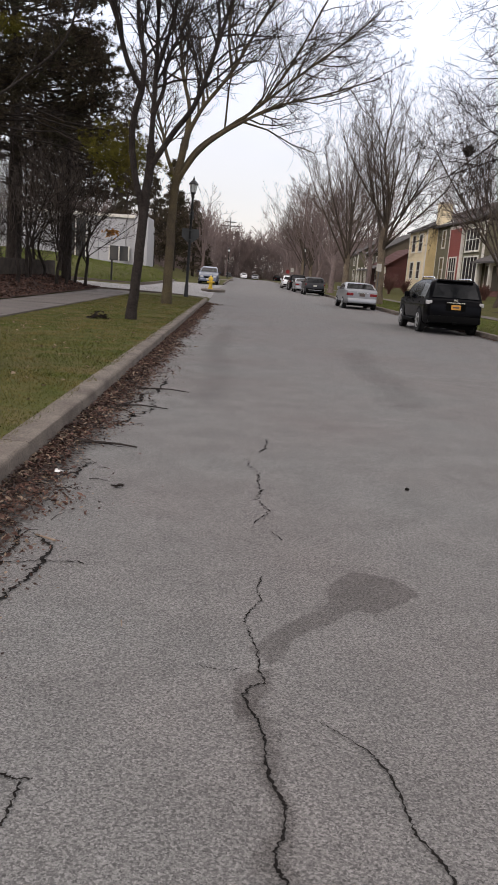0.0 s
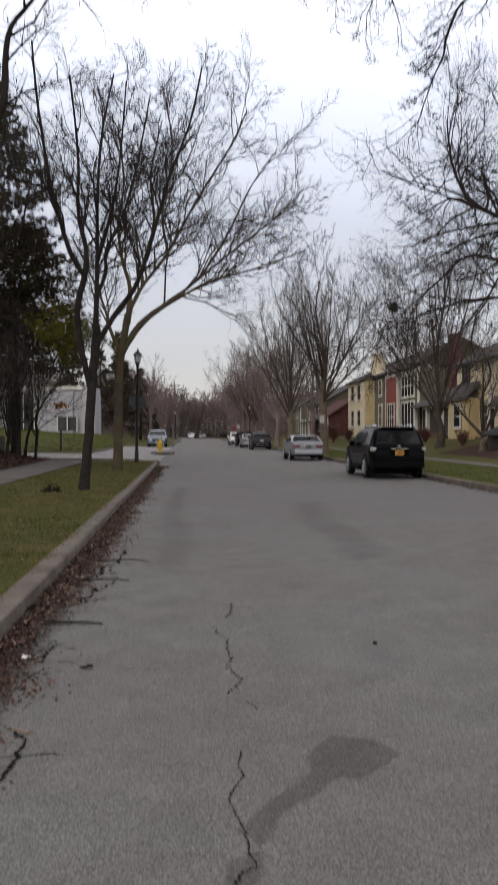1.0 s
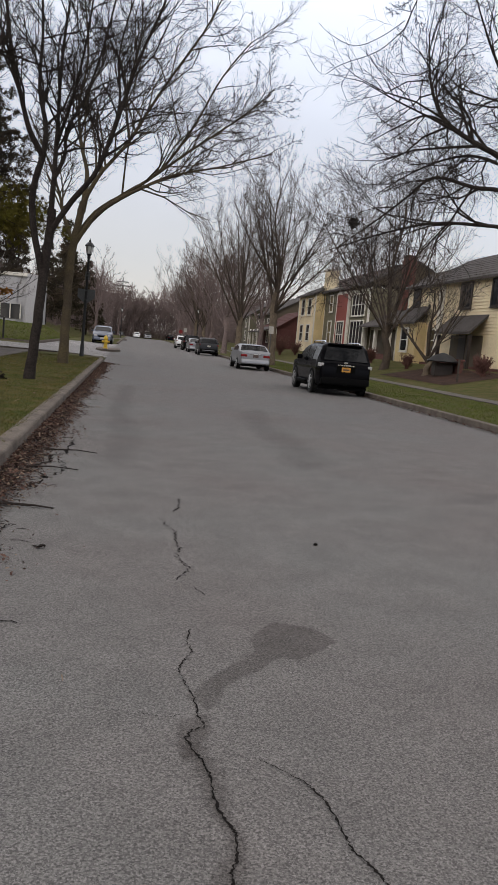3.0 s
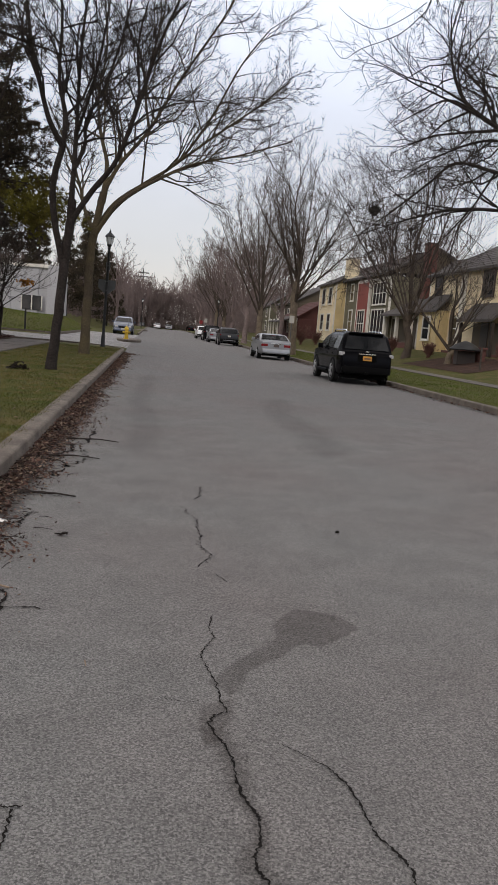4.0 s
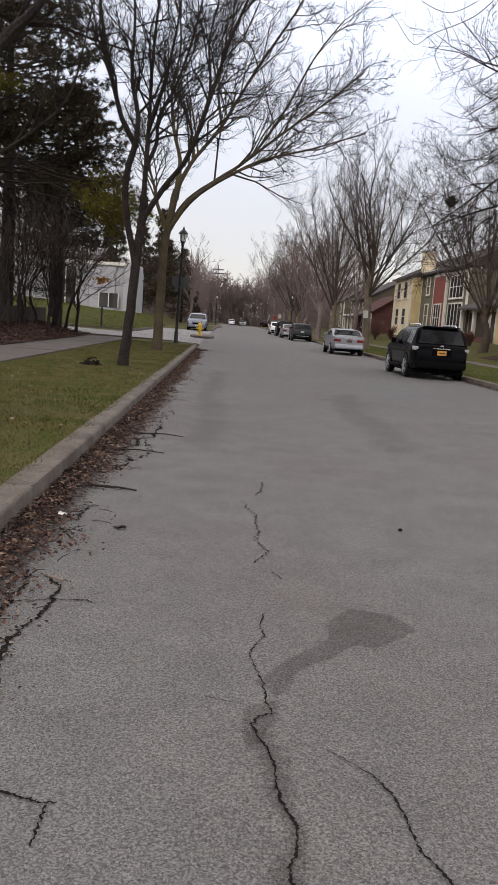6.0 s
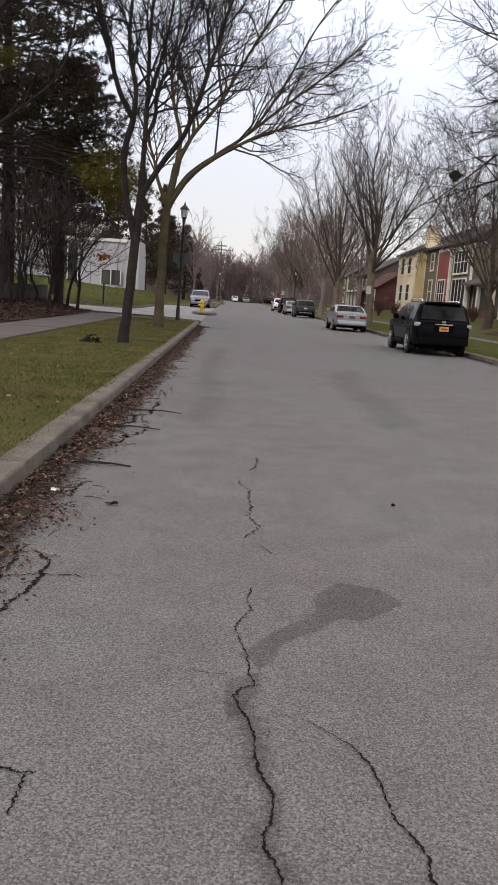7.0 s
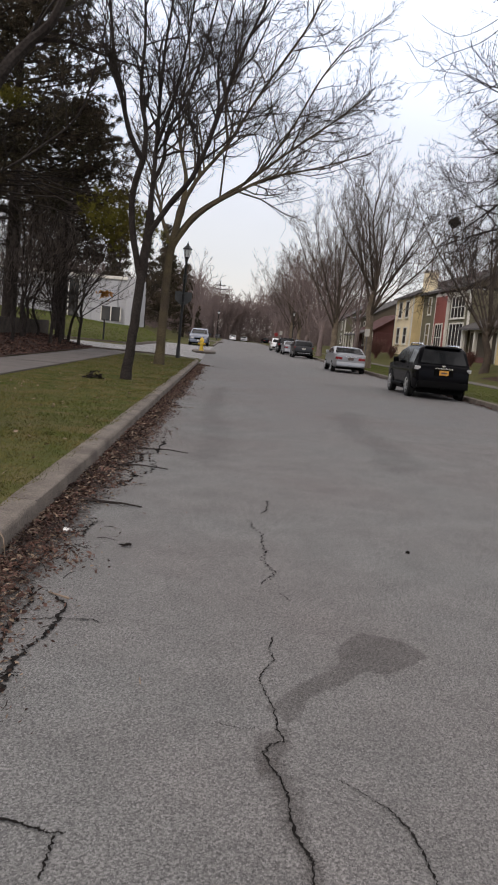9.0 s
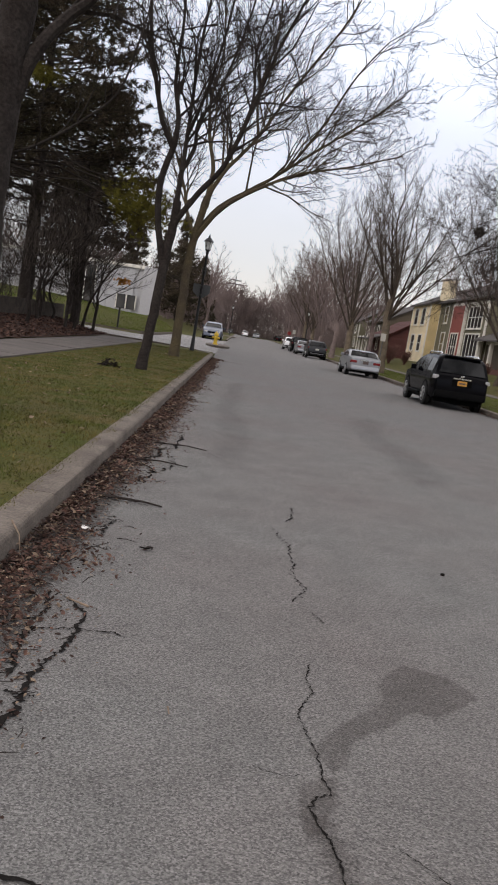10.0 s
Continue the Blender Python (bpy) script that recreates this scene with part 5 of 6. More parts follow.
mast = thing("utility_mast", "far steel utility mast with crossarms above the trees", "mast", (-6.5, 420, 0))
part("pole", Mesh().tube([(0, 0, 0), (0, 0, 29)], [0.4, 0.22], 8), GREY_METAL, mast)
for z, w in ((24.5, 4.5), (26.5, 3.0)):
    part("crossarm", Mesh().box(-w, w, -0.15, 0.15, z, z + 0.5), GREY_METAL, mast)


# ---- houses ----
def siding(m, x, y0, y1, z0, z1, axis, face, lap=0.19, inset=()):
    """Lapped boards over a wall. axis 'x': the wall lies at x and runs along y; 'y': at y=x, along x. face: -1 looks to the smaller coordinate."""
    z = z0
    while z < z1 - 0.02:
        t = min(z + lap, z1)
        a, b = x + face * 0.055, x + face * 0.012
        if axis == "x":
            m.add([(a, y0, z), (a, y1, z), (b, y1, t), (b, y0, t), (x, y0, z), (x, y1, z)], [(0, 1, 2, 3) if face > 0 else (3, 2, 1, 0), (4, 5, 1, 0) if face > 0 else (0, 1, 5, 4)])
        else:
            m.add([(y0, a, z), (y1, a, z), (y1, b, t), (y0, b, t), (y0, x, z), (y1, x, z)], [(3, 2, 1, 0) if face > 0 else (0, 1, 2, 3), (0, 1, 5, 4) if face > 0 else (4, 5, 1, 0)])
        z = t


def house_window(host, axis, x, c, z0, w, h, face=-1, cols=1, rows=2, trim=WHITE_TRIM):
    """A framed window with sashes on a wall at x (axis 'x') or at y=x (axis 'y'), centred on c."""
    def P(a0, a1, d0, d1, zz0, zz1):
        d0, d1 = sorted((x + face * d0, x + face * d1))
        return Mesh().box(d0, d1, a0, a1, zz0, zz1) if axis == "x" else Mesh().box(a0, a1, d0, d1, zz0, zz1)
    glass_ = part("window", P(c - w / 2, c + w / 2, 0.0, 0.05, z0, z0 + h), HOUSE_GLASS, host)
    t = 0.12
    fr = Mesh()
    for a0, a1, q0, q1 in ((c - w / 2 - t, c - w / 2, z0 - t, z0 + h + t), (c + w / 2, c + w / 2 + t, z0 - t, z0 + h + t), (c - w / 2, c + w / 2, z0 - t, z0), (c - w / 2, c + w / 2, z0 + h, z0 + h + t)):
        q = P(a0, a1, 0.0, 0.09, q0, q1)
        fr.add(q.v, q.f)
    part("window_frame", fr, trim, glass_)
    for k in range(1, cols):
        a = c - w / 2 + w * k / cols
        part("mullion", P(a - 0.035, a + 0.035, 0.05, 0.08, z0, z0 + h), trim, glass_)
    for k in range(1, rows):
        q = z0 + h * k / rows
        part("sash_bar", P(c - w / 2, c + w / 2, 0.05, 0.075, q - 0.03, q + 0.03), trim, glass_)
    part("sill", P(c - w / 2 - t, c + w / 2 + t, 0.0, 0.14, z0 - t - 0.05, z0 - t), trim, glass_)


def block(host, x0, x1, y0, y1, z0, z1, paint, name="wall"):
    """One volume of a house: core with lapped siding on the street and near sides, corner boards."""
    part(name, Mesh().box(x0, x1, y0, y1, z0 - 0.6, z1), paint, host)
    m = Mesh()
    siding(m, x0, y0, y1, z0, z1, "x", -1)
    siding(m, y0, x0, x1, z0, z1, "y", -1)
    part("siding", m, paint, host)
    for xx, yy in ((x0, y0), (x0, y1)):
        part("corner_board", Mesh().box(xx - 0.06, xx + 0.12, yy - 0.06 if yy == y0 else yy - 0.12, yy + 0.12 if yy == y0 else yy + 0.06, z0 - 0.1, z1), WHITE_TRIM, host)
    part("frieze", Mesh().box(x0 - 0.05, x0 - 0.002, y0, y1, z1 - 0.28, z1 - 0.01), WHITE_TRIM, host)


def gable(host, x0, x1, y0, y1, z, rise, over=0.4, paint=CREAM, cover=None):
    """A pitched roof of two slabs with its ridge along y, bearing lapped courses of shingles."""
    xm = (x0 + x1) / 2
    a, b, e0, e1 = y0 - over, y1 + over, x0 - over, x1 + over
    zl = z - 0.15
    core = Mesh().add([(e0, a, zl), (xm, a, z + rise), (e1, a, zl), (e1, a, zl - 0.12), (xm, a, z + rise - 0.14), (e0, a, zl - 0.12)]
                      + [(e0, b, zl), (xm, b, z + rise), (e1, b, zl), (e1, b, zl - 0.12), (xm, b, z + rise - 0.14), (e0, b, zl - 0.12)],
                      [(i, (i + 1) % 6, 6 + (i + 1) % 6, 6 + i) for i in range(6)] + [(5, 4, 1, 0), (4, 3, 2, 1), (6, 7, 10, 11), (7, 8, 9, 10)])
    roof = part("roof", core, (cover or SHINGLE), host)
    n = 10
    for xe in (e0, e1):
        for k in range(n):
            f, q = k / n, (k + 1) / n
            za, zb = zl + (z + rise - zl) * f, zl + (z + rise - zl) * q
            xa, xb = xe + (xm - xe) * f, xe + (xm - xe) * q
            part("shingle_course", Mesh().add([(xa, a, za + 0.045), (xa, b, za + 0.045), (xb, b, zb + 0.012), (xb, a, zb + 0.012), (xa, a, za + 0.004), (xa, b, za + 0.004)],
                                              [(0, 1, 2, 3), (4, 5, 1, 0)]), (cover or SHINGLE), roof)
    part("gable_wall", Mesh().add([(x0, y0, z - .02), (x1, y0, z - .02), (xm, y0, z + rise - 0.15), (x0, y0 + .15, z - .02), (x1, y0 + .15, z - .02), (xm, y0 + .15, z + rise - 0.15)],
                                  [(0, 1, 2), (5, 4, 3), (0, 2, 5, 3), (2, 1, 4, 5)]), paint, host)


def lean_roof(host, x0, x1, y0, y1, z0, z1):
    m = Mesh().add([(x0, y0, z0), (x0, y1, z0), (x1, y1, z1), (x1, y0, z1), (x0, y0, z0 - 0.14), (x0, y1, z0 - 0.14), (x1, y1, z1 - 0.14), (x1, y0, z1 - 0.14)],
                   [(0, 3, 2, 1), (4, 5, 6, 7), (0, 1, 5, 4), (1, 2, 6, 5), (2, 3, 7, 6), (3, 0, 4, 7)])
    return part("porch_roof", m, SHINGLE, host)


# terraced house in cream, olive, red and brown bays
t = thing("townhouse", "stepped townhouse with cream, olive, red and brown siding", "house", (0, 0, 0))
block(t, 19.4, 29, 86, 94.5, 1.1, 7.6, CREAM)
part("side_panel", Mesh().box(19.46, 20.5, 85.9, 85.96, 1.2, 7.5), YELLOW, t, "yellow siding panel")
gable(t, 19.4, 29, 86, 94.5, 7.6, 2.4)
for z in (2.4, 5.3):
    house_window(t, "x", 19.36, 91.8, z, 1.5, 1.7)
    house_window(t, "x", 19.36, 88.4, z, 1.5, 1.7)
block(t, 20.5, 29, 80.1, 85.9, 1.1, 8.0, OLIVE_WALL)
house_window(t, "x", 20.46, 82.9, 2.3, 1.3, 2.2)
house_window(t, "x", 20.46, 82.9, 5.6, 1.1, 1.6)
part("chimney", Mesh().box(20.2, 21.4, 84.6, 86.2, 7.9, 10.0, 0.05), CREAM, t, "cream boarded chimney")
part("chimney_cap", Mesh().box(20.05, 21.55, 84.45, 86.35, 10.0, 10.15, 0.03), WHITE_TRIM, t)
block(t, 20.3, 29, 75.7, 80.0, 1.1, 7.4, RED_WALL)
house_window(t, "x", 20.26, 77.8, 1.9, 2.4, 2.5, -1, 3, 2)
block(t, 20.5, 29, 69.4, 75.6, 1.1, 7.4, OLIVE_WALL)
house_window(t, "x", 20.46, 72.5, 1.7, 4.2, 2.7, -1, 4, 1)
house_window(t, "x", 20.46, 72.5, 5.0, 4.2, 1.9, -1, 4, 2)
gable(t, 20.4, 29, 70, 85.6, 7.8, 2.4, 0.4, BROWN_WALL)
block(t, 20.9, 29, 62.2, 69.3, 1.1, 3.9, BROWN_WALL)
part("brick_base", Mesh().box(20.0, 20.4, 61.6, 69.3, 0.4, 1.6, 0.03), BRICK, t, "low red brick wall")
for y in (61.9, 65.6, 69.1):
    part("porch_post", Mesh().box(20.05, 20.35, y - 0.16, y + 0.16, 1.6, 3.75, 0.03), WHITE_TRIM, t, "white porch post")
lean_roof(t, 19.7, 24.0, 61.3, 69.6, 3.9, 6.0)
block(t, 23.5, 29, 61.5, 69.8, 1.1, 7.0, BROWN_WALL)
gable(t, 23.5, 29, 61.5, 69.8, 7.0, 2.2, 0.4, BROWN_WALL)
part("chimney", Mesh().box(22.6, 23.5, 66.6, 67.6, 5.5, 10.2, 0.04), BRICK, t, "red brick chimney")

# pale clapboard house
h2 = thing("clapboard_house", "pale yellow clapboard house with grey porch canopies", "house", (0, 0, 0))
block(h2, 20.0, 30, 39.5, 57.5, 1.15, 6.7, CREAM)
gable(h2, 20.0, 30, 39.5, 57.5, 6.7, 2.6)
part("bay", Mesh().box(19.2, 20.05, 53.2, 57.2, 0.6, 4.0, 0.05), YELLOW, h2, "yellow bay beside the door")
lean_roof(h2, 18.9, 20.1, 52.9, 57.6, 4.0, 5.3)
house_window(h2, "x", 19.16, 55.2, 2.0, 1.3, 1.5)
house_window(h2, "x", 19.96, 55.6, 5.0, 1.2, 1.4, -1, 1, 2, DARK_DOOR)
house_window(h2, "x", 19.96, 47.0, 4.9, 1.5, 1.4, -1, 2, 1, DARK_DOOR)
house_window(h2, "x", 19.96, 42.6, 4.9, 1.5, 1.4, -1, 2, 1, DARK_DOOR)
house_window(h2, "x", 19.96, 52.0, 2.1, 1.1, 1.4)
for y in (50.6, 51.1):
    part("pilaster", Mesh().box(19.82, 19.96, y - 0.12, y + 0.12, 1.1, 6.6, 0.02), WHITE_TRIM, h2)
lean_roof(h2, 18.9, 20.0, 43.6, 48.9, 3.3, 4.4)
part("entry_door", Mesh().box(19.85, 19.97, 46.2, 47.3, 1.2, 3.2, 0.02), DARK_DOOR, h2, "dark front door")
# flat brown sheet: the shade under the canopy is put into its colour
part("entry_shade_panel", Mesh().box(19.9, 19.965, 44.0, 48.6, 1.2, 3.15), BROWN_WALL, h2, "flat brown panel with the shade of the entry in its colour")
for y in (43.9, 48.6):
    part("porch_post", Mesh().box(19.0, 19.2, y - 0.1, y + 0.1, 0.8, 3.15, 0.02), DARK_DOOR, h2)
part("brick_base", Mesh().box(19.6, 19.95, 39.5, 53, 0.3, 1.3, 0.03), BRICK, h2, "red brick footing")
bw = thing("brick_wall", "low red brick garden wall in front of a house", "wall", (0, 0, 0))
part("brickwork", Mesh().box(17.0, 17.3, 40.2, 45.0, 0.5, 1.55, 0.02), BRICK, bw)
part("coping", Mesh().box(16.95, 17.35, 40.1, 45.1, 1.55, 1.65, 0.02), BRICK, bw)

# maroon house with a porch further along
h3 = thing("maroon_house", "dark maroon house with a gabled roof and porch", "house", (0, 0, 0))
block(h3, 18.5, 26, 104, 116, 1.1, 3.7, MAROON_WALL)
gable(h3, 18.5, 26, 104, 116, 3.7, 2.6, 0.5, MAROON_WALL, RED_SHINGLE)
lean_roof(h3, 16.3, 18.6, 103.6, 114, 3.2, 4.0)
for y in (104, 107.5, 111, 113.8):
    part("porch_post", Mesh().box(16.5, 16.7, y - 0.1, y + 0.1, 0.7, 3.5, 0.02), WHITE_TRIM, h3)
part("porch_floor", Mesh().box(16.4, 18.5, 103.8, 114, 0.6, 1.2), BRICK, h3)
for y in (106, 110):
    house_window(h3, "x", 18.46, y, 1.9, 1.2, 1.5)
h5 = thing("grey_roofed_house", "brown house with a broad grey roof behind a lower one", "house", (0, 0, 0))
block(h5, 20.5, 32, 119, 134, 1.1, 6.3, BROWN_WALL)
gable(h5, 20.5, 32, 119, 134, 6.3, 3.2, 0.4, BROWN_WALL)
for y in (122, 126.5, 131):
    house_window(h5, "x", 20.46, y, 4.0, 1.2, 1.4)
h4 = thing("far_house", "olive far house half hidden by trees", "house", (0, 0, 0))
block(h4, 19.5, 28, 136, 150, 1.1, 6.2, OLIVE_WALL)
gable(h4, 19.5, 28, 136, 150, 6.2, 2.8, 0.4, OLIVE_WALL)
for y in (139, 146):
    house_window(h4, "x", 19.46, y, 1.9, 1.4, 1.6)
    house_window(h4, "x", 19.46, y, 4.3, 1.2, 1.3)

# white building across the side street
wb = thing("white_building", "long white panelled building with tall dark windows", "building", (0, 0, 0))
part("wall", Mesh().box(-48, -12.0, 92, 112, 0.5, 6.6), WHITE_WALL, wb)
for i in range(11):
    x = -46.0 + 3.0 * i
    part("panel", Mesh().box(x + 0.03, x + 2.97, 91.86, 91.997, 1.0, 6.4, 0.02), WHITE_WALL, wb)
part("parapet", Mesh().box(-48.2, -12.0, 91.7, 112.2, 6.6, 6.95, 0.04), WHITE_TRIM, wb)
for x, w, top in ((-18.6, 2.4, 6.2), (-33, 3.2, 5.6), (-13.7, 2.2, 3.5), (-38, 3, 5.6)):
    wd = part("window", Mesh().box(x - w / 2, x + w / 2, 91.78, 91.85, 1.9, top), HOUSE_GLASS, wb)
    for k in range(int(w) + 1):
        xx = x - w / 2 + w * k / int(w)
        part("mullion", Mesh().box(xx - 0.06, xx + 0.06, 91.70, 91.779, 1.9, top), WHITE_TRIM, wd)
part("end_pier", Mesh().box(-11.9, -10.4, 90.5, 96, 0.9, 6.8, 0.05), WHITE_WALL, wb, "broad white end pier")

# russet shrubs by the houses
for i, (x, y, h) in enumerate([(15.6, 84, 2.0), (16.4, 80, 1.2), (17.0, 60, 1.0), (17.2, 56.5, 0.9), (17.4, 66, 1.0), (16.8, 47.5, 0.8), (17.2, 37.5, 0.9), (17.6, 38.8, 0.8)]):
    shrub(300 + i, (x, y, z_land(x, y)), h, 26, "rounded leafless russet shrub in a front yard", BUSH_RED, 0.5, (8, 4), 0.010, "round_shrub")
yb = sheet(lines([(14.6, 18.4, 5)]), lines([(36, 46, 10)]), lambda x, y: z_land(x, y) + 0.02 + 0.04 * (1 - abs(x - 16.5) / 2) * (1 - abs(y - 41) / 5.2))
lone("planting_bed", yb, MULCH, "dark mulch bed round an ornamental tree", "planting bed", "structure", smooth=True)

gr = thing("covered_grill", "barbecue grill under a black cover beside a brick wall", "grill", (16.3, 40.6, z_land(16.3, 40.6)))
part("cover", Mesh().lathe([(0.80, 0.74), (0.84, 0.80), (0.52, 1.06), (0.20, 1.20), (0.03, 1.24)], sides=14), BLACK_METAL, gr, "peaked black cover", True)
part("cart", Mesh().box(-0.5, 0.5, -0.28, 0.28, 0.0, 0.72, 0.02), DARK_DOOR, gr, "dark cart")


# ---- cracks and stains of the road ----
def ribbon(name, pts, width, material, label, z=0.003, seed=0, wander=0.012, rim=False, n=9):
    """A ragged band on the road along a bent line."""
    R = random.Random(seed)
    P = [Vector((x, y, 0)) for x, y in pts]
    line = []
    for a, b in zip(P, P[1:]):
        d = b - a
        nx = Vector((-d.y, d.x, 0)).normalized()
        m_ = 4 if rim else n
        for k in range(m_):
            line.append(a + d * (k / m_) + nx * R.uniform(-wander, wander) * (0.4 if rim else 1))
    line.append(P[-1])
    m = Mesh()
    rims = []
    rows = (-1, 1) if not rim else (-1, -0.5, 0, 0.5, 1)
    for i, p in enumerate(line):
        reach = 6 if rim else 2
        a, b = line[max(i - reach, 0)], line[min(i + reach, len(line) - 1)]
        d = (b - a).normalized()
        nx = Vector((-d.y, d.x, 0))
        f = i / (len(line) - 1)
        w = (width(f) if callable(width) else width) * (R.uniform(0.88, 1.12) if rim else R.choice((0.25, 0.5, 0.6, 0.7, 0.9, 1.2)))
        for s in rows:
            q = p + nx * w * s * 0.5
            m.v.append((q.x, q.y, z_road(q.x, q.y) + z))
            rims.append((1 - abs(s)) * min(1, f * 12, (1 - f) * 12))
    k = len(rows)
    m.f = [(i * k + j, i * k + j + 1, (i + 1) * k + j + 1, (i + 1) * k + j)[::-1] for i in range(len(line) - 1) for j in range(k - 1)]
    ob = lone(name, m, material, label, "road mark", "structure")
    if rim:
        at = ob.data.attributes.new("rim", "FLOAT", "POINT")
        at.data.foreach_set("value", rims)
    return ob


main_crack = [(0.28, 1.45), (0.22, 1.8), (0.2, 1.91), (0.17, 1.96), (0.17, 2.02), (0.2, 2.09), (0.21, 2.2), (0.2, 2.24), (0.17, 2.32), (0.16, 2.43), (0.16, 2.55), (0.14, 2.65), (0.11, 2.72), (0.09, 2.81)]
ribbon("road_crack", main_crack, 0.0115, CRACK, "dark open crack along the asphalt", 0.006, 1, 0.005)
ribbon("road_crack", [(0.09, 2.81), (0.12, 2.88), (0.17, 2.9), (0.15, 3.02), (0.15, 3.18), (0.12, 3.32), (0.1, 3.44), (0.12, 3.54), (0.18, 3.67)], 0.0095, CRACK, "dark open crack along the asphalt", 0.006, 2, 0.007)
ribbon("road_crack", [(0.18, 3.67), (0.16, 3.79), (0.19, 3.97)], 0.008, CRACK, "fine crack in the asphalt", 0.006, 3, 0.008)
ribbon("road_crack", [(0.32, 4.55), (0.27, 4.7)], 0.009, CRACK, "fine crack in the asphalt", 0.006, 4, 0.008)
ribbon("road_crack", [(0.17, 4.83), (0.24, 5.0), (0.26, 5.14), (0.19, 5.36), (0.24, 5.63), (0.2, 5.79), (0.23, 6.11), (0.15, 6.32), (0.12, 6.57)], 0.012, CRACK, "fine crack in the asphalt", 0.006, 5, 0.02)
ribbon("road_crack", [(0.26, 6.84), (0.33, 7.22), (0.32, 7.4)], 0.013, CRACK, "fine crack in the asphalt", 0.006, 6, 0.02)
ribbon("road_crack", [(0.34, 2.67), (0.41, 2.61), (0.5, 2.5), (0.54, 2.41), (0.56, 2.3), (0.56, 2.21), (0.57, 2.12), (0.61, 2.03), (0.63, 1.96), (0.62, 1.88), (0.64, 1.78), (0.70, 1.5)], lambda f: 0.004 + 0.009 * min(1, 2 * f), CRACK, "thin curved crack in the asphalt", 0.006, 7, 0.005)
ribbon("road_crack", [(-0.95, 2.32), (-0.71, 2.31), (-0.62, 2.28), (-0.58, 2.26), (-0.53, 2.27)], lambda f: 0.020 - 0.013 * f, CRACK, "short crack across the asphalt", 0.006, 8, 0.006)
ribbon("road_crack", [(-0.56, 2.25), (-0.56, 2.14), (-0.56, 2.06)], 0.010, CRACK, "short crack in the asphalt", 0.006, 9, 0.006)
ribbon("road_crack", [(-1.02, 3.0), (-0.98, 3.18), (-0.99, 3.33), (-0.99, 3.52), (-0.96, 3.67), (-0.93, 3.77), (-0.92, 3.93), (-0.92, 4.19), (-1.0, 4.32), (-1.07, 4.4)], lambda f: 0.040 - 0.022 * f, CRACK, "wide gutter crack filled with dirt", 0.006, 10, 0.014)
ribbon("road_crack", [(-1.13, 3.93), (-1.05, 3.96), (-0.91, 4.0), (-0.76, 4.02), (-0.7, 3.98)], lambda f: 0.022 - 0.012 * f, CRACK, "branching gutter crack filled with dirt", 0.006, 11, 0.012)
ribbon("road_crack", [(-1.08, 3.45), (-1.11, 3.63), (-1.13, 3.81), (-1.15, 4.0), (-1.11, 4.17), (-1.16, 4.45)], 0.028, CRACK, "branching gutter crack filled with dirt", 0.006, 12, 0.016)
ribbon("road_crack", [(-1.06, 3.31), (-1.01, 3.3), (-0.94, 3.29)], 0.02, CRACK, "branching gutter crack filled with dirt", 0.006, 16, 0.012)
ribbon("road_crack", [(-1.09, 7.55), (-1.02, 8.09), (-1.19, 8.69), (-1.03, 9.09), (-1.12, 9.54), (-0.95, 9.73), (-0.92, 10.84)], 0.045, CRACK, "ragged crack beside the gutter", 0.006, 13, 0.05)
ribbon("road_crack", [(-1.02, 8.09), (-0.86, 8.5), (-0.9, 9.2)], 0.03, CRACK, "ragged crack beside the gutter", 0.006, 14, 0.05)
ribbon("road_crack", [(-1.07, 5.62), (-1.11, 5.87), (-1.04, 6.1)], 0.022, CRACK, "ragged crack beside the gutter", 0.006, 17, 0.02)
ribbon("road_crack", [(-0.1, 3.02), (0.0, 2.98), (0.08, 3.0)], 0.005, CRACK, "hairline crack in the asphalt", 0.006, 15, 0.006)
ribbon("damp_streak", main_crack, lambda f: 0.13 + 0.04 * math.sin(f * 9), DAMP, "dark damp streak along a crack", 0.003, 21, 0.01, True)


def stain(outline, z, soft, material, label):
    """A flat stain inside an outline, thinning out over its soft rim."""
    n = len(outline)
    x0, x1, y0, y1 = min(p[0] for p in outline), max(p[0] for p in outline), min(p[1] for p in outline), max(p[1] for p in outline)
    nx, ny = int((x1 - x0) / 0.015) + 1, int((y1 - y0) / 0.015) + 1
    m, rims = Mesh(), []
    for j in range(ny + 1):
        for i in range(nx + 1):
            x, y = x0 + (x1 - x0) * i / nx, y0 + (y1 - y0) * j / ny
            inside, near = False, 9.0
            for k in range(n):
                (ax, ay), (bx, by) = outline[k], outline[(k + 1) % n]
                if (ay > y) != (by > y) and x < (bx - ax) * (y - ay) / (by - ay) + ax:
                    inside = not inside
                u = max(0, min(1, ((x - ax) * (bx - ax) + (y - ay) * (by - ay)) / ((bx - ax) ** 2 + (by - ay) ** 2)))
                near = min(near, math.hypot(x - ax - u * (bx - ax), y - ay - u * (by - ay)))
            m.v.append((x, y, z))
            rims.append(min(1.0, near / soft) if inside else 0.0)
    w = nx + 1
    m.f = [(j * w + i, j * w + i + 1, (j + 1) * w + i + 1, (j + 1) * w + i) for j in range(ny) for i in range(nx)
           if rims[j * w + i] + rims[j * w + i + 1] + rims[(j + 1) * w + i + 1] + rims[(j + 1) * w + i] > 0]
    ob = lone("damp_stain", m, material, label, "road mark", "structure")
    ob.data.attributes.new("rim", "FLOAT", "POINT").data.foreach_set("value", rims)


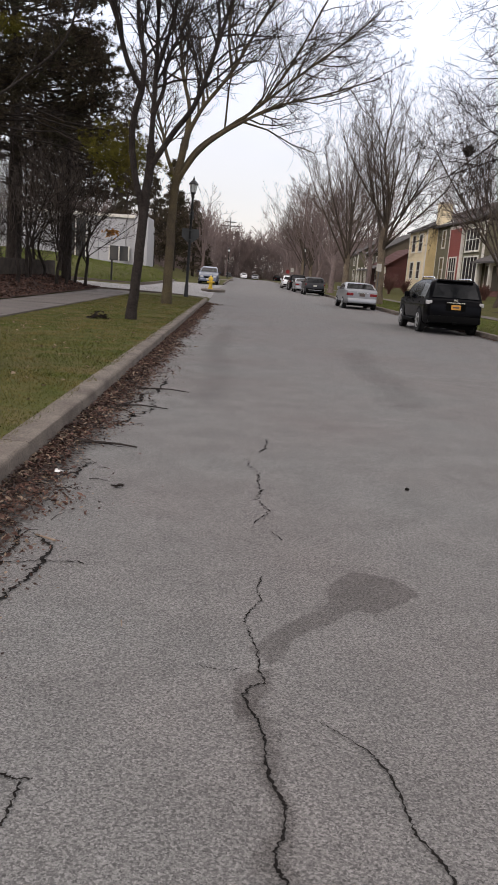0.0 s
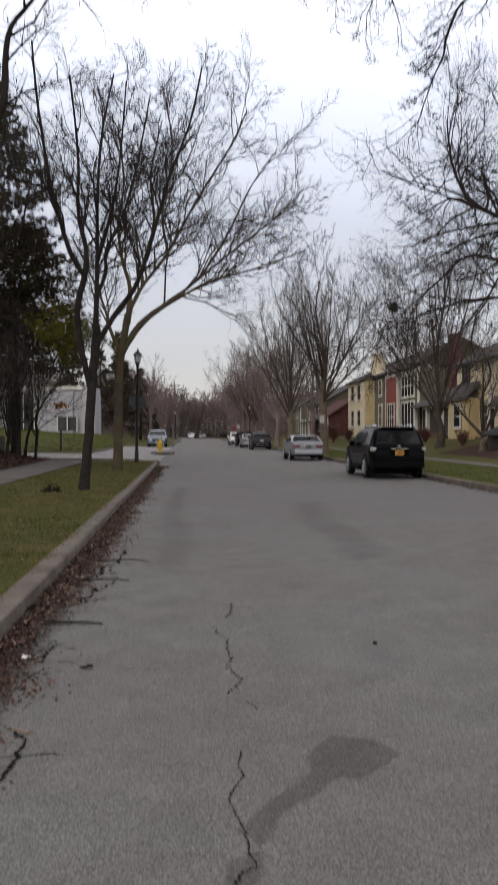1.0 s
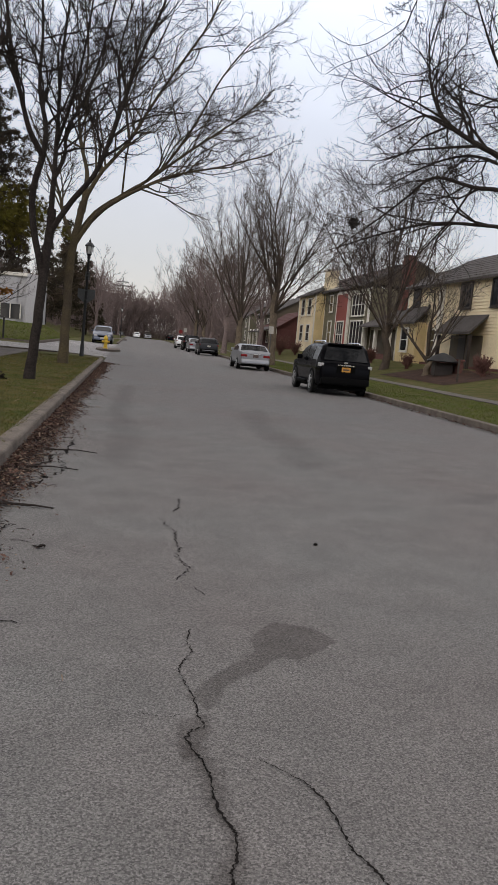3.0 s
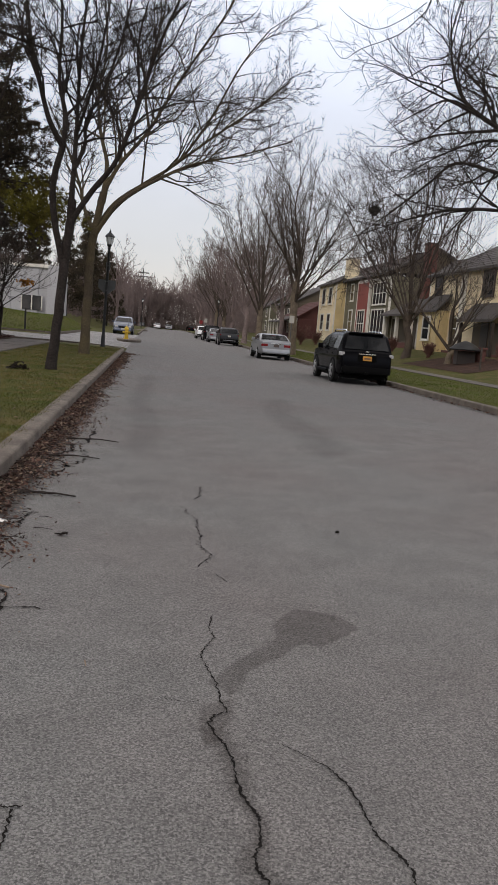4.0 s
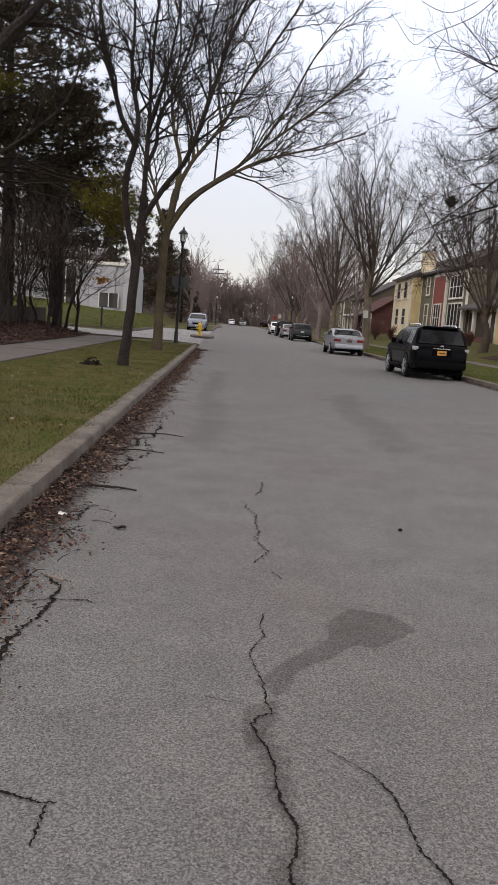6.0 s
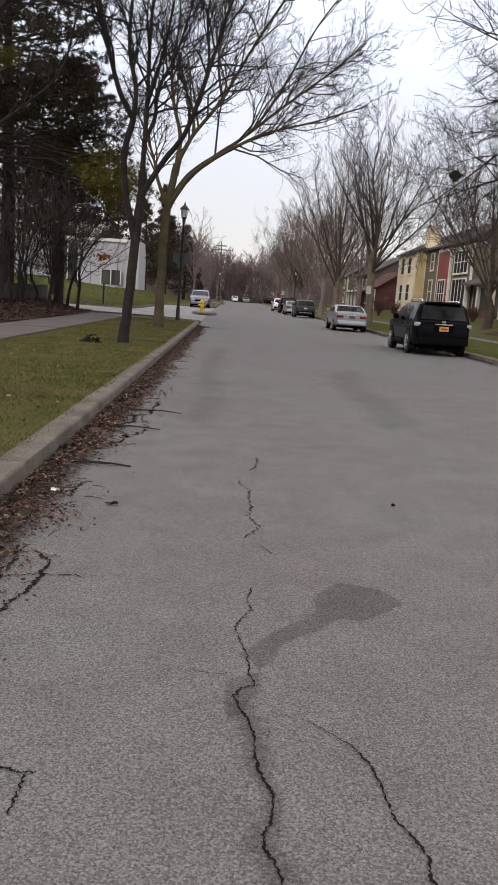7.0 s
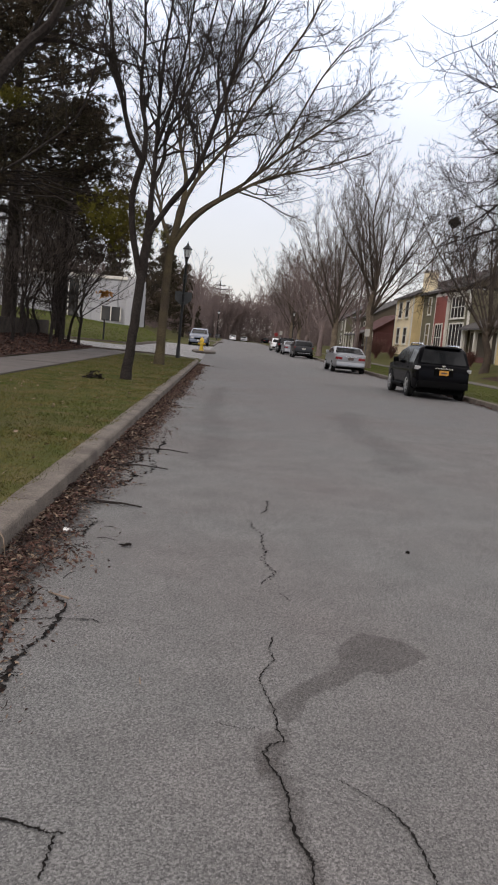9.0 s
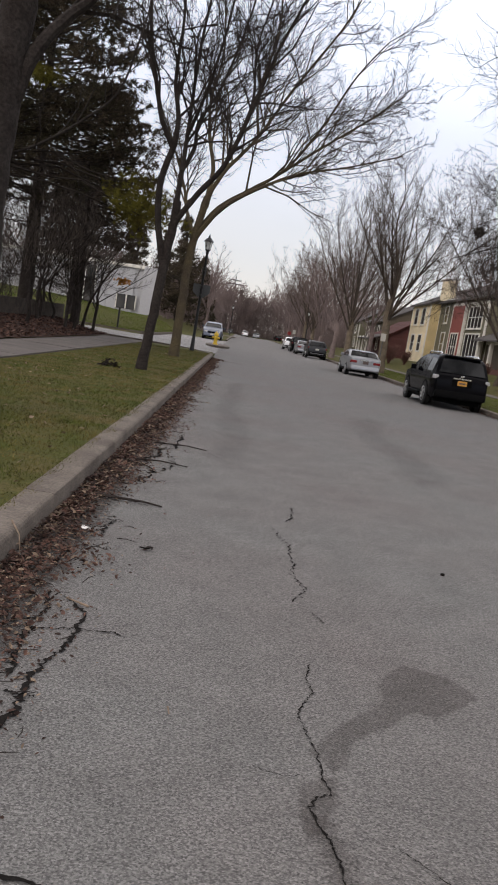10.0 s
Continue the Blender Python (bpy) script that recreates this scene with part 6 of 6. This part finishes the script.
stain([(0.10, 3.17), (0.18, 3.29), (0.26, 3.43), (0.40, 3.58), (0.49, 3.72), (0.49, 3.86), (0.56, 4.0), (0.67, 4.14), (0.79, 4.1), (0.90, 4.05), (0.99, 3.87), (0.90, 3.76),
       (0.70, 3.57), (0.62, 3.62), (0.52, 3.48), (0.43, 3.40), (0.33, 3.30), (0.29, 3.18), (0.21, 3.02)], 0.0050, 0.032, DAMP, "dark damp stain spread on the asphalt")
stain([(0.06, 2.96), (0.22, 3.07), (0.21, 2.84), (0.17, 2.79), (0.13, 2.66), (0.05, 2.66), (0.04, 2.84)], 0.0042, 0.035, DAMP, "dark damp patch round a crack")
ribbon("dull_stain", [(2.2, 9.5), (2.4, 12.0), (2.3, 15), (2.8, 18.5)], 1.0, OLD_TAR, "broad dull stain on the asphalt", 0.002, 24, 0.1, True)
ribbon("dull_stain", [(-0.3, 9), (-0.2, 12), (-0.4, 16), (-0.2, 24)], 0.7, OLD_TAR, "broad dull tyre-worn stain on the asphalt", 0.002, 25, 0.1, True)
ribbon("dull_stain", [(3.4, 8.0), (4.2, 8.6), (5.4, 9.3)], 0.5, OLD_TAR, "dull stain on the asphalt", 0.002, 26, 0.08, True)
ribbon("dirt_smear", [(-1.1, 36.5), (-0.5, 37.2), (0.1, 37.4)], 1.3, OLD_TAR, "dirt washed from the street corner", 0.002, 27, 0.08, True)
ribbon("gutter_dirt", [(-1.35, 0.5), (-1.32, 6), (-1.3, 12), (-1.3, 20), (-1.3, 38)], 0.50, GUTTER_SOIL, "dark damp dirt in the gutter", 0.002, 28, 0.04, True, 16)
ribbon("gutter_dirt", [(8.05, 6), (8.05, 16), (8.0, 26), (8.05, 60), (8.05, 120)], 0.5, DAMP, "dark damp dirt in the gutter", 0.002, 29, 0.05, True, 16)

# small stone and a dark scrap on the road
st = Mesh().lathe([(0.004, 0), (0.035, 0.004), (0.042, 0.02), (0.03, 0.036), (0.008, 0.045)], sides=9)
st.v = [(x * 0.55 + 0.004 * math.sin(9 * y), y * 0.5, z * 0.8) for x, y, z in st.v]
stone_ob = lone("stone", st, CRACK, "small dark stone lying on the road", "stone", smooth=True)
stone_ob.location = (1.33, 5.9, 0.0)
stone_ob.scale = (0.8, 0.8, 0.6)


def leaf_mesh(m, R, p, size, flat):
    """One curled leaf: a pointed outline folded along its midrib."""
    a = R.uniform(0, 6.28)
    up = Vector((R.gauss(0, flat), R.gauss(0, flat), 1)).normalized()
    t = Vector((math.cos(a), math.sin(a), 0))
    t = (t - up * t.dot(up)).normalized()
    s = up.cross(t)
    L, W, c = size, size * R.uniform(0.35, 0.6), size * R.uniform(-0.1, 0.3)
    o = len(m.v)
    for u, w, z in ((-0.5, 0, c * 0.6), (-0.1, -0.5, c), (-0.1, 0.5, c * 1.2), (0.0, 0, 0), (0.25, -0.38, c * 0.8), (0.25, 0.38, c), (0.55, 0, c * 0.7)):
        m.v.append(tuple(p + t * (u * L) + s * (w * W) + up * (z + 0.004)))
    m.f += [(o, o + 1, o + 3), (o, o + 3, o + 2), (o + 1, o + 4, o + 3), (o + 2, o + 3, o + 5), (o + 4, o + 6, o + 3), (o + 3, o + 6, o + 5)]


lr = random.Random(12)
brown, pale = Mesh(), Mesh()
def drift(y):
    """How far the litter reaches out from the kerb."""
    return max(0.05, 0.175 + 0.14 * noise.noise((0, y * 0.55, 3)) + 0.07 * noise.noise((2, y * 2.3, 1)))


for i in range(15000):
    y = 2.2 + 36 * lr.random() ** 1.35
    x = LEFT + 0.015 + abs(lr.gauss(0, drift(y)))
    pile = max(0, 0.05 - abs(x - LEFT) * 0.14)
    leaf_mesh(pale if lr.random() < 0.22 else brown, lr, Vector((x, y, z_road(x, y) + 0.004 + lr.random() * pile)), lr.uniform(0.02, 0.048) * (1 + 0.02 * y), 0.55)
for i in range(170):
    y = 4.5 + 32 * lr.random() ** 1.3
    x = LEFT + lr.uniform(0.1, 1.3) * lr.random()
    leaf_mesh(brown, lr, Vector((x, y, z_road(x, y) + 0.005)), lr.uniform(0.015, 0.04), 0.3)
for i in range(15000):
    y = 2.0 + 14 * lr.random() ** 1.4
    x = LEFT + 0.01 + abs(lr.gauss(0, 1.25 * drift(y)))
    leaf_mesh(pale if lr.random() < 0.24 else brown, lr, Vector((x, y, 0.004 + 0.02 * lr.random())), lr.uniform(0.008, 0.028), 0.6)
lone("gutter_leaves", brown, LEAF, "drift of brown dead leaves along the gutter", "leaves", "stuff")
lone("pale_gutter_leaves", pale, LEAF_PALE, "bleached dead leaves among the gutter litter", "leaves", "stuff")
lawn_leaves = Mesh()
for i in range(330):
    x, y = lr.uniform(-5.2, -1.75), 3 + 34 * lr.random()
    leaf_mesh(lawn_leaves, lr, Vector((x, y, z_land(x, y) + 0.03)), lr.uniform(0.04, 0.08), 0.4)
lone("lawn_leaves", lawn_leaves, LEAF_PALE, "scattered dry leaves on the grass verge", "leaves", "stuff")
bed_leaves = Mesh()
for i in range(5200):
    x, y = lr.uniform(-10.1, -7.25), lr.uniform(14, 43)
    leaf_mesh(bed_leaves, lr, Vector((x, y, z_land(x, y) + 0.10)), lr.uniform(0.08, 0.16), 0.5)
lone("bed_leaves", bed_leaves, LEAF, "thick layer of russet leaves on the mulch bed", "leaves", "stuff")
right_leaves = Mesh()
for i in range(1500):
    y = 8 + 90 * lr.random()
    x = RIGHT - 0.02 - abs(lr.gauss(0, 0.14))
    leaf_mesh(right_leaves, lr, Vector((x, y, 0.008)), lr.uniform(0.05, 0.09), 0.4)
lone("far_gutter_leaves", right_leaves, LEAF, "dead leaves along the far gutter", "leaves", "stuff")


twigs = Mesh()
for i in range(800):
    y = 2.4 + 20 * lr.random() ** 1.4
    x = LEFT + 0.03 + abs(lr.gauss(0, 0.22))
    a, q = lr.uniform(0, 6.28), lr.uniform(0.04, 0.16)
    p = Vector((x, y, 0.02 + 0.02 * lr.random()))
    d = Vector((math.cos(a) * q, math.sin(a) * q, lr.uniform(-0.01, 0.01)))
    twigs.tube([p, p + d * 0.5 + Vector((lr.uniform(-.01, .01), lr.uniform(-.01, .01), 0.006)), p + d], [0.003, 0.0025, 0.0015], 3, cap=False)
lone("gutter_twigs", twigs, BARK_DARK, "fine broken twigs among the gutter leaves", "twigs", "stuff")


def stick(pts, r, material=BARK_DARK, label="dry fallen twig lying in the gutter"):
    m = Mesh().tube(pts, [r + (r * 0.5 - r) * i / (len(pts) - 1) for i in range(len(pts))], 5)
    return lone("fallen_twig", m, material, label, "twig", "", "twigs in the gutter", True)


stick([(-1.3, 6.75, 0.02), (-1.1, 6.7, 0.025), (-0.95, 6.72, 0.02), (-0.78, 6.66, 0.015)], 0.014)
stick([(-0.92, 4.28, 0.012), (-0.98, 4.31, 0.016), (-1.05, 4.36, 0.012)], 0.007, LEAF_PALE, "pale bare stick on the asphalt")
stick([(-1.25, 8.6, 0.02), (-1.0, 8.7, 0.02), (-0.7, 8.62, 0.012)], 0.010)
stick([(-1.2, 9.9, 0.02), (-0.8, 10.0, 0.02), (-0.55, 9.9, 0.012)], 0.010)
stick([(-0.43, 3.36, 0.006), (-0.42, 3.30, 0.008)], 0.004, LEAF_PALE, "pale grass stalk on the asphalt")
stick([(-1.56, 5.1, 0.165), (-1.47, 4.95, 0.13), (-1.44, 4.9, 0.01)], 0.006, LEAF_PALE, "dry stalk bent over the kerb")
stick([(-6.9, 19.2, 0.24), (-6.4, 19.0, 0.25), (-5.9, 18.5, 0.24)], 0.03, BARK_DARK, "dark fallen branch on the sidewalk")
scrap = Mesh()
for i in range(4):
    leaf_mesh(scrap, lr, Vector((-0.79 + 0.022 * i, 5.45 + lr.uniform(-0.015, 0.015), 0.004)), 0.06, 0.12)
lone("dark_leaf", scrap, BARK_DARK, "dark wet leaf lying on the asphalt", "leaf")
paper = Mesh()
for i in range(5):
    leaf_mesh(paper, lr, Vector((-1.22 + 0.012 * i, 5.6 + lr.uniform(-0.02, 0.02), 0.045)), 0.035, 0.6)
lone("litter_scrap", paper, PAPER, "crumpled white scrap among the leaves", "litter")
dl = Mesh()
for i in range(45):
    leaf_mesh(dl, lr, Vector((-3.42 + lr.gauss(0, 0.11), 19.9 + lr.gauss(0, 0.13), z_land(-3.4, 20) + abs(lr.gauss(0.03, 0.06)))), 0.14, 0.7)
lone("leaf_clump", dl, BARK_DARK, "small dark clump of debris on the grass", "debris", "stuff")


# ---- grass blades on the verges ----
def blades(name, x0, x1, y0, y1, n, h, w, label, power=1.0):
    R = np.random.RandomState(4)
    xs = R.uniform(x0, x1, n)
    ys = y0 + (y1 - y0) * R.uniform(0, 1, n) ** power
    m = Mesh()
    for i in range(n):
        x, y = float(xs[i]), float(ys[i])
        if name == "grass" and x > -1.9:
            x += 0.10 * noise.noise((3, y * 2.4, 0))
        z = z_land(x, y)
        a = R.uniform(0, 6.28)
        k = R.uniform(0.5, 1.3) * (0.75 + 0.5 * noise.noise((x * 0.9, y * 0.9, 1)))
        c, s = math.cos(a) * w, math.sin(a) * w
        lx, ly = R.normal(0, 0.95) * h * k, R.normal(0, 0.95) * h * k
        o = len(m.v)
        m.v += [(x - c, y - s, z - 0.01), (x + c, y + s, z - 0.01), (x + lx, y + ly, z + h * k)]
        m.f.append((o, o + 1, o + 2))
    return lone(name, m, BLADE if name == "grass" else BLADE_GREEN, label, "grass", "stuff")


blades("grass", -5.2, -1.66, 2.5, 40, 150000, 0.036, 0.005, "short olive winter grass with straw-yellow patches", 1.8)
blades("grass_right", 8.4, 12.1, 12, 70, 60000, 0.045, 0.010, "short green winter grass along the sidewalk", 1.3)
blades("grass_lawn", -24, -6.5, 54, 90, 26000, 0.10, 0.03, "short green lawn before the white building")
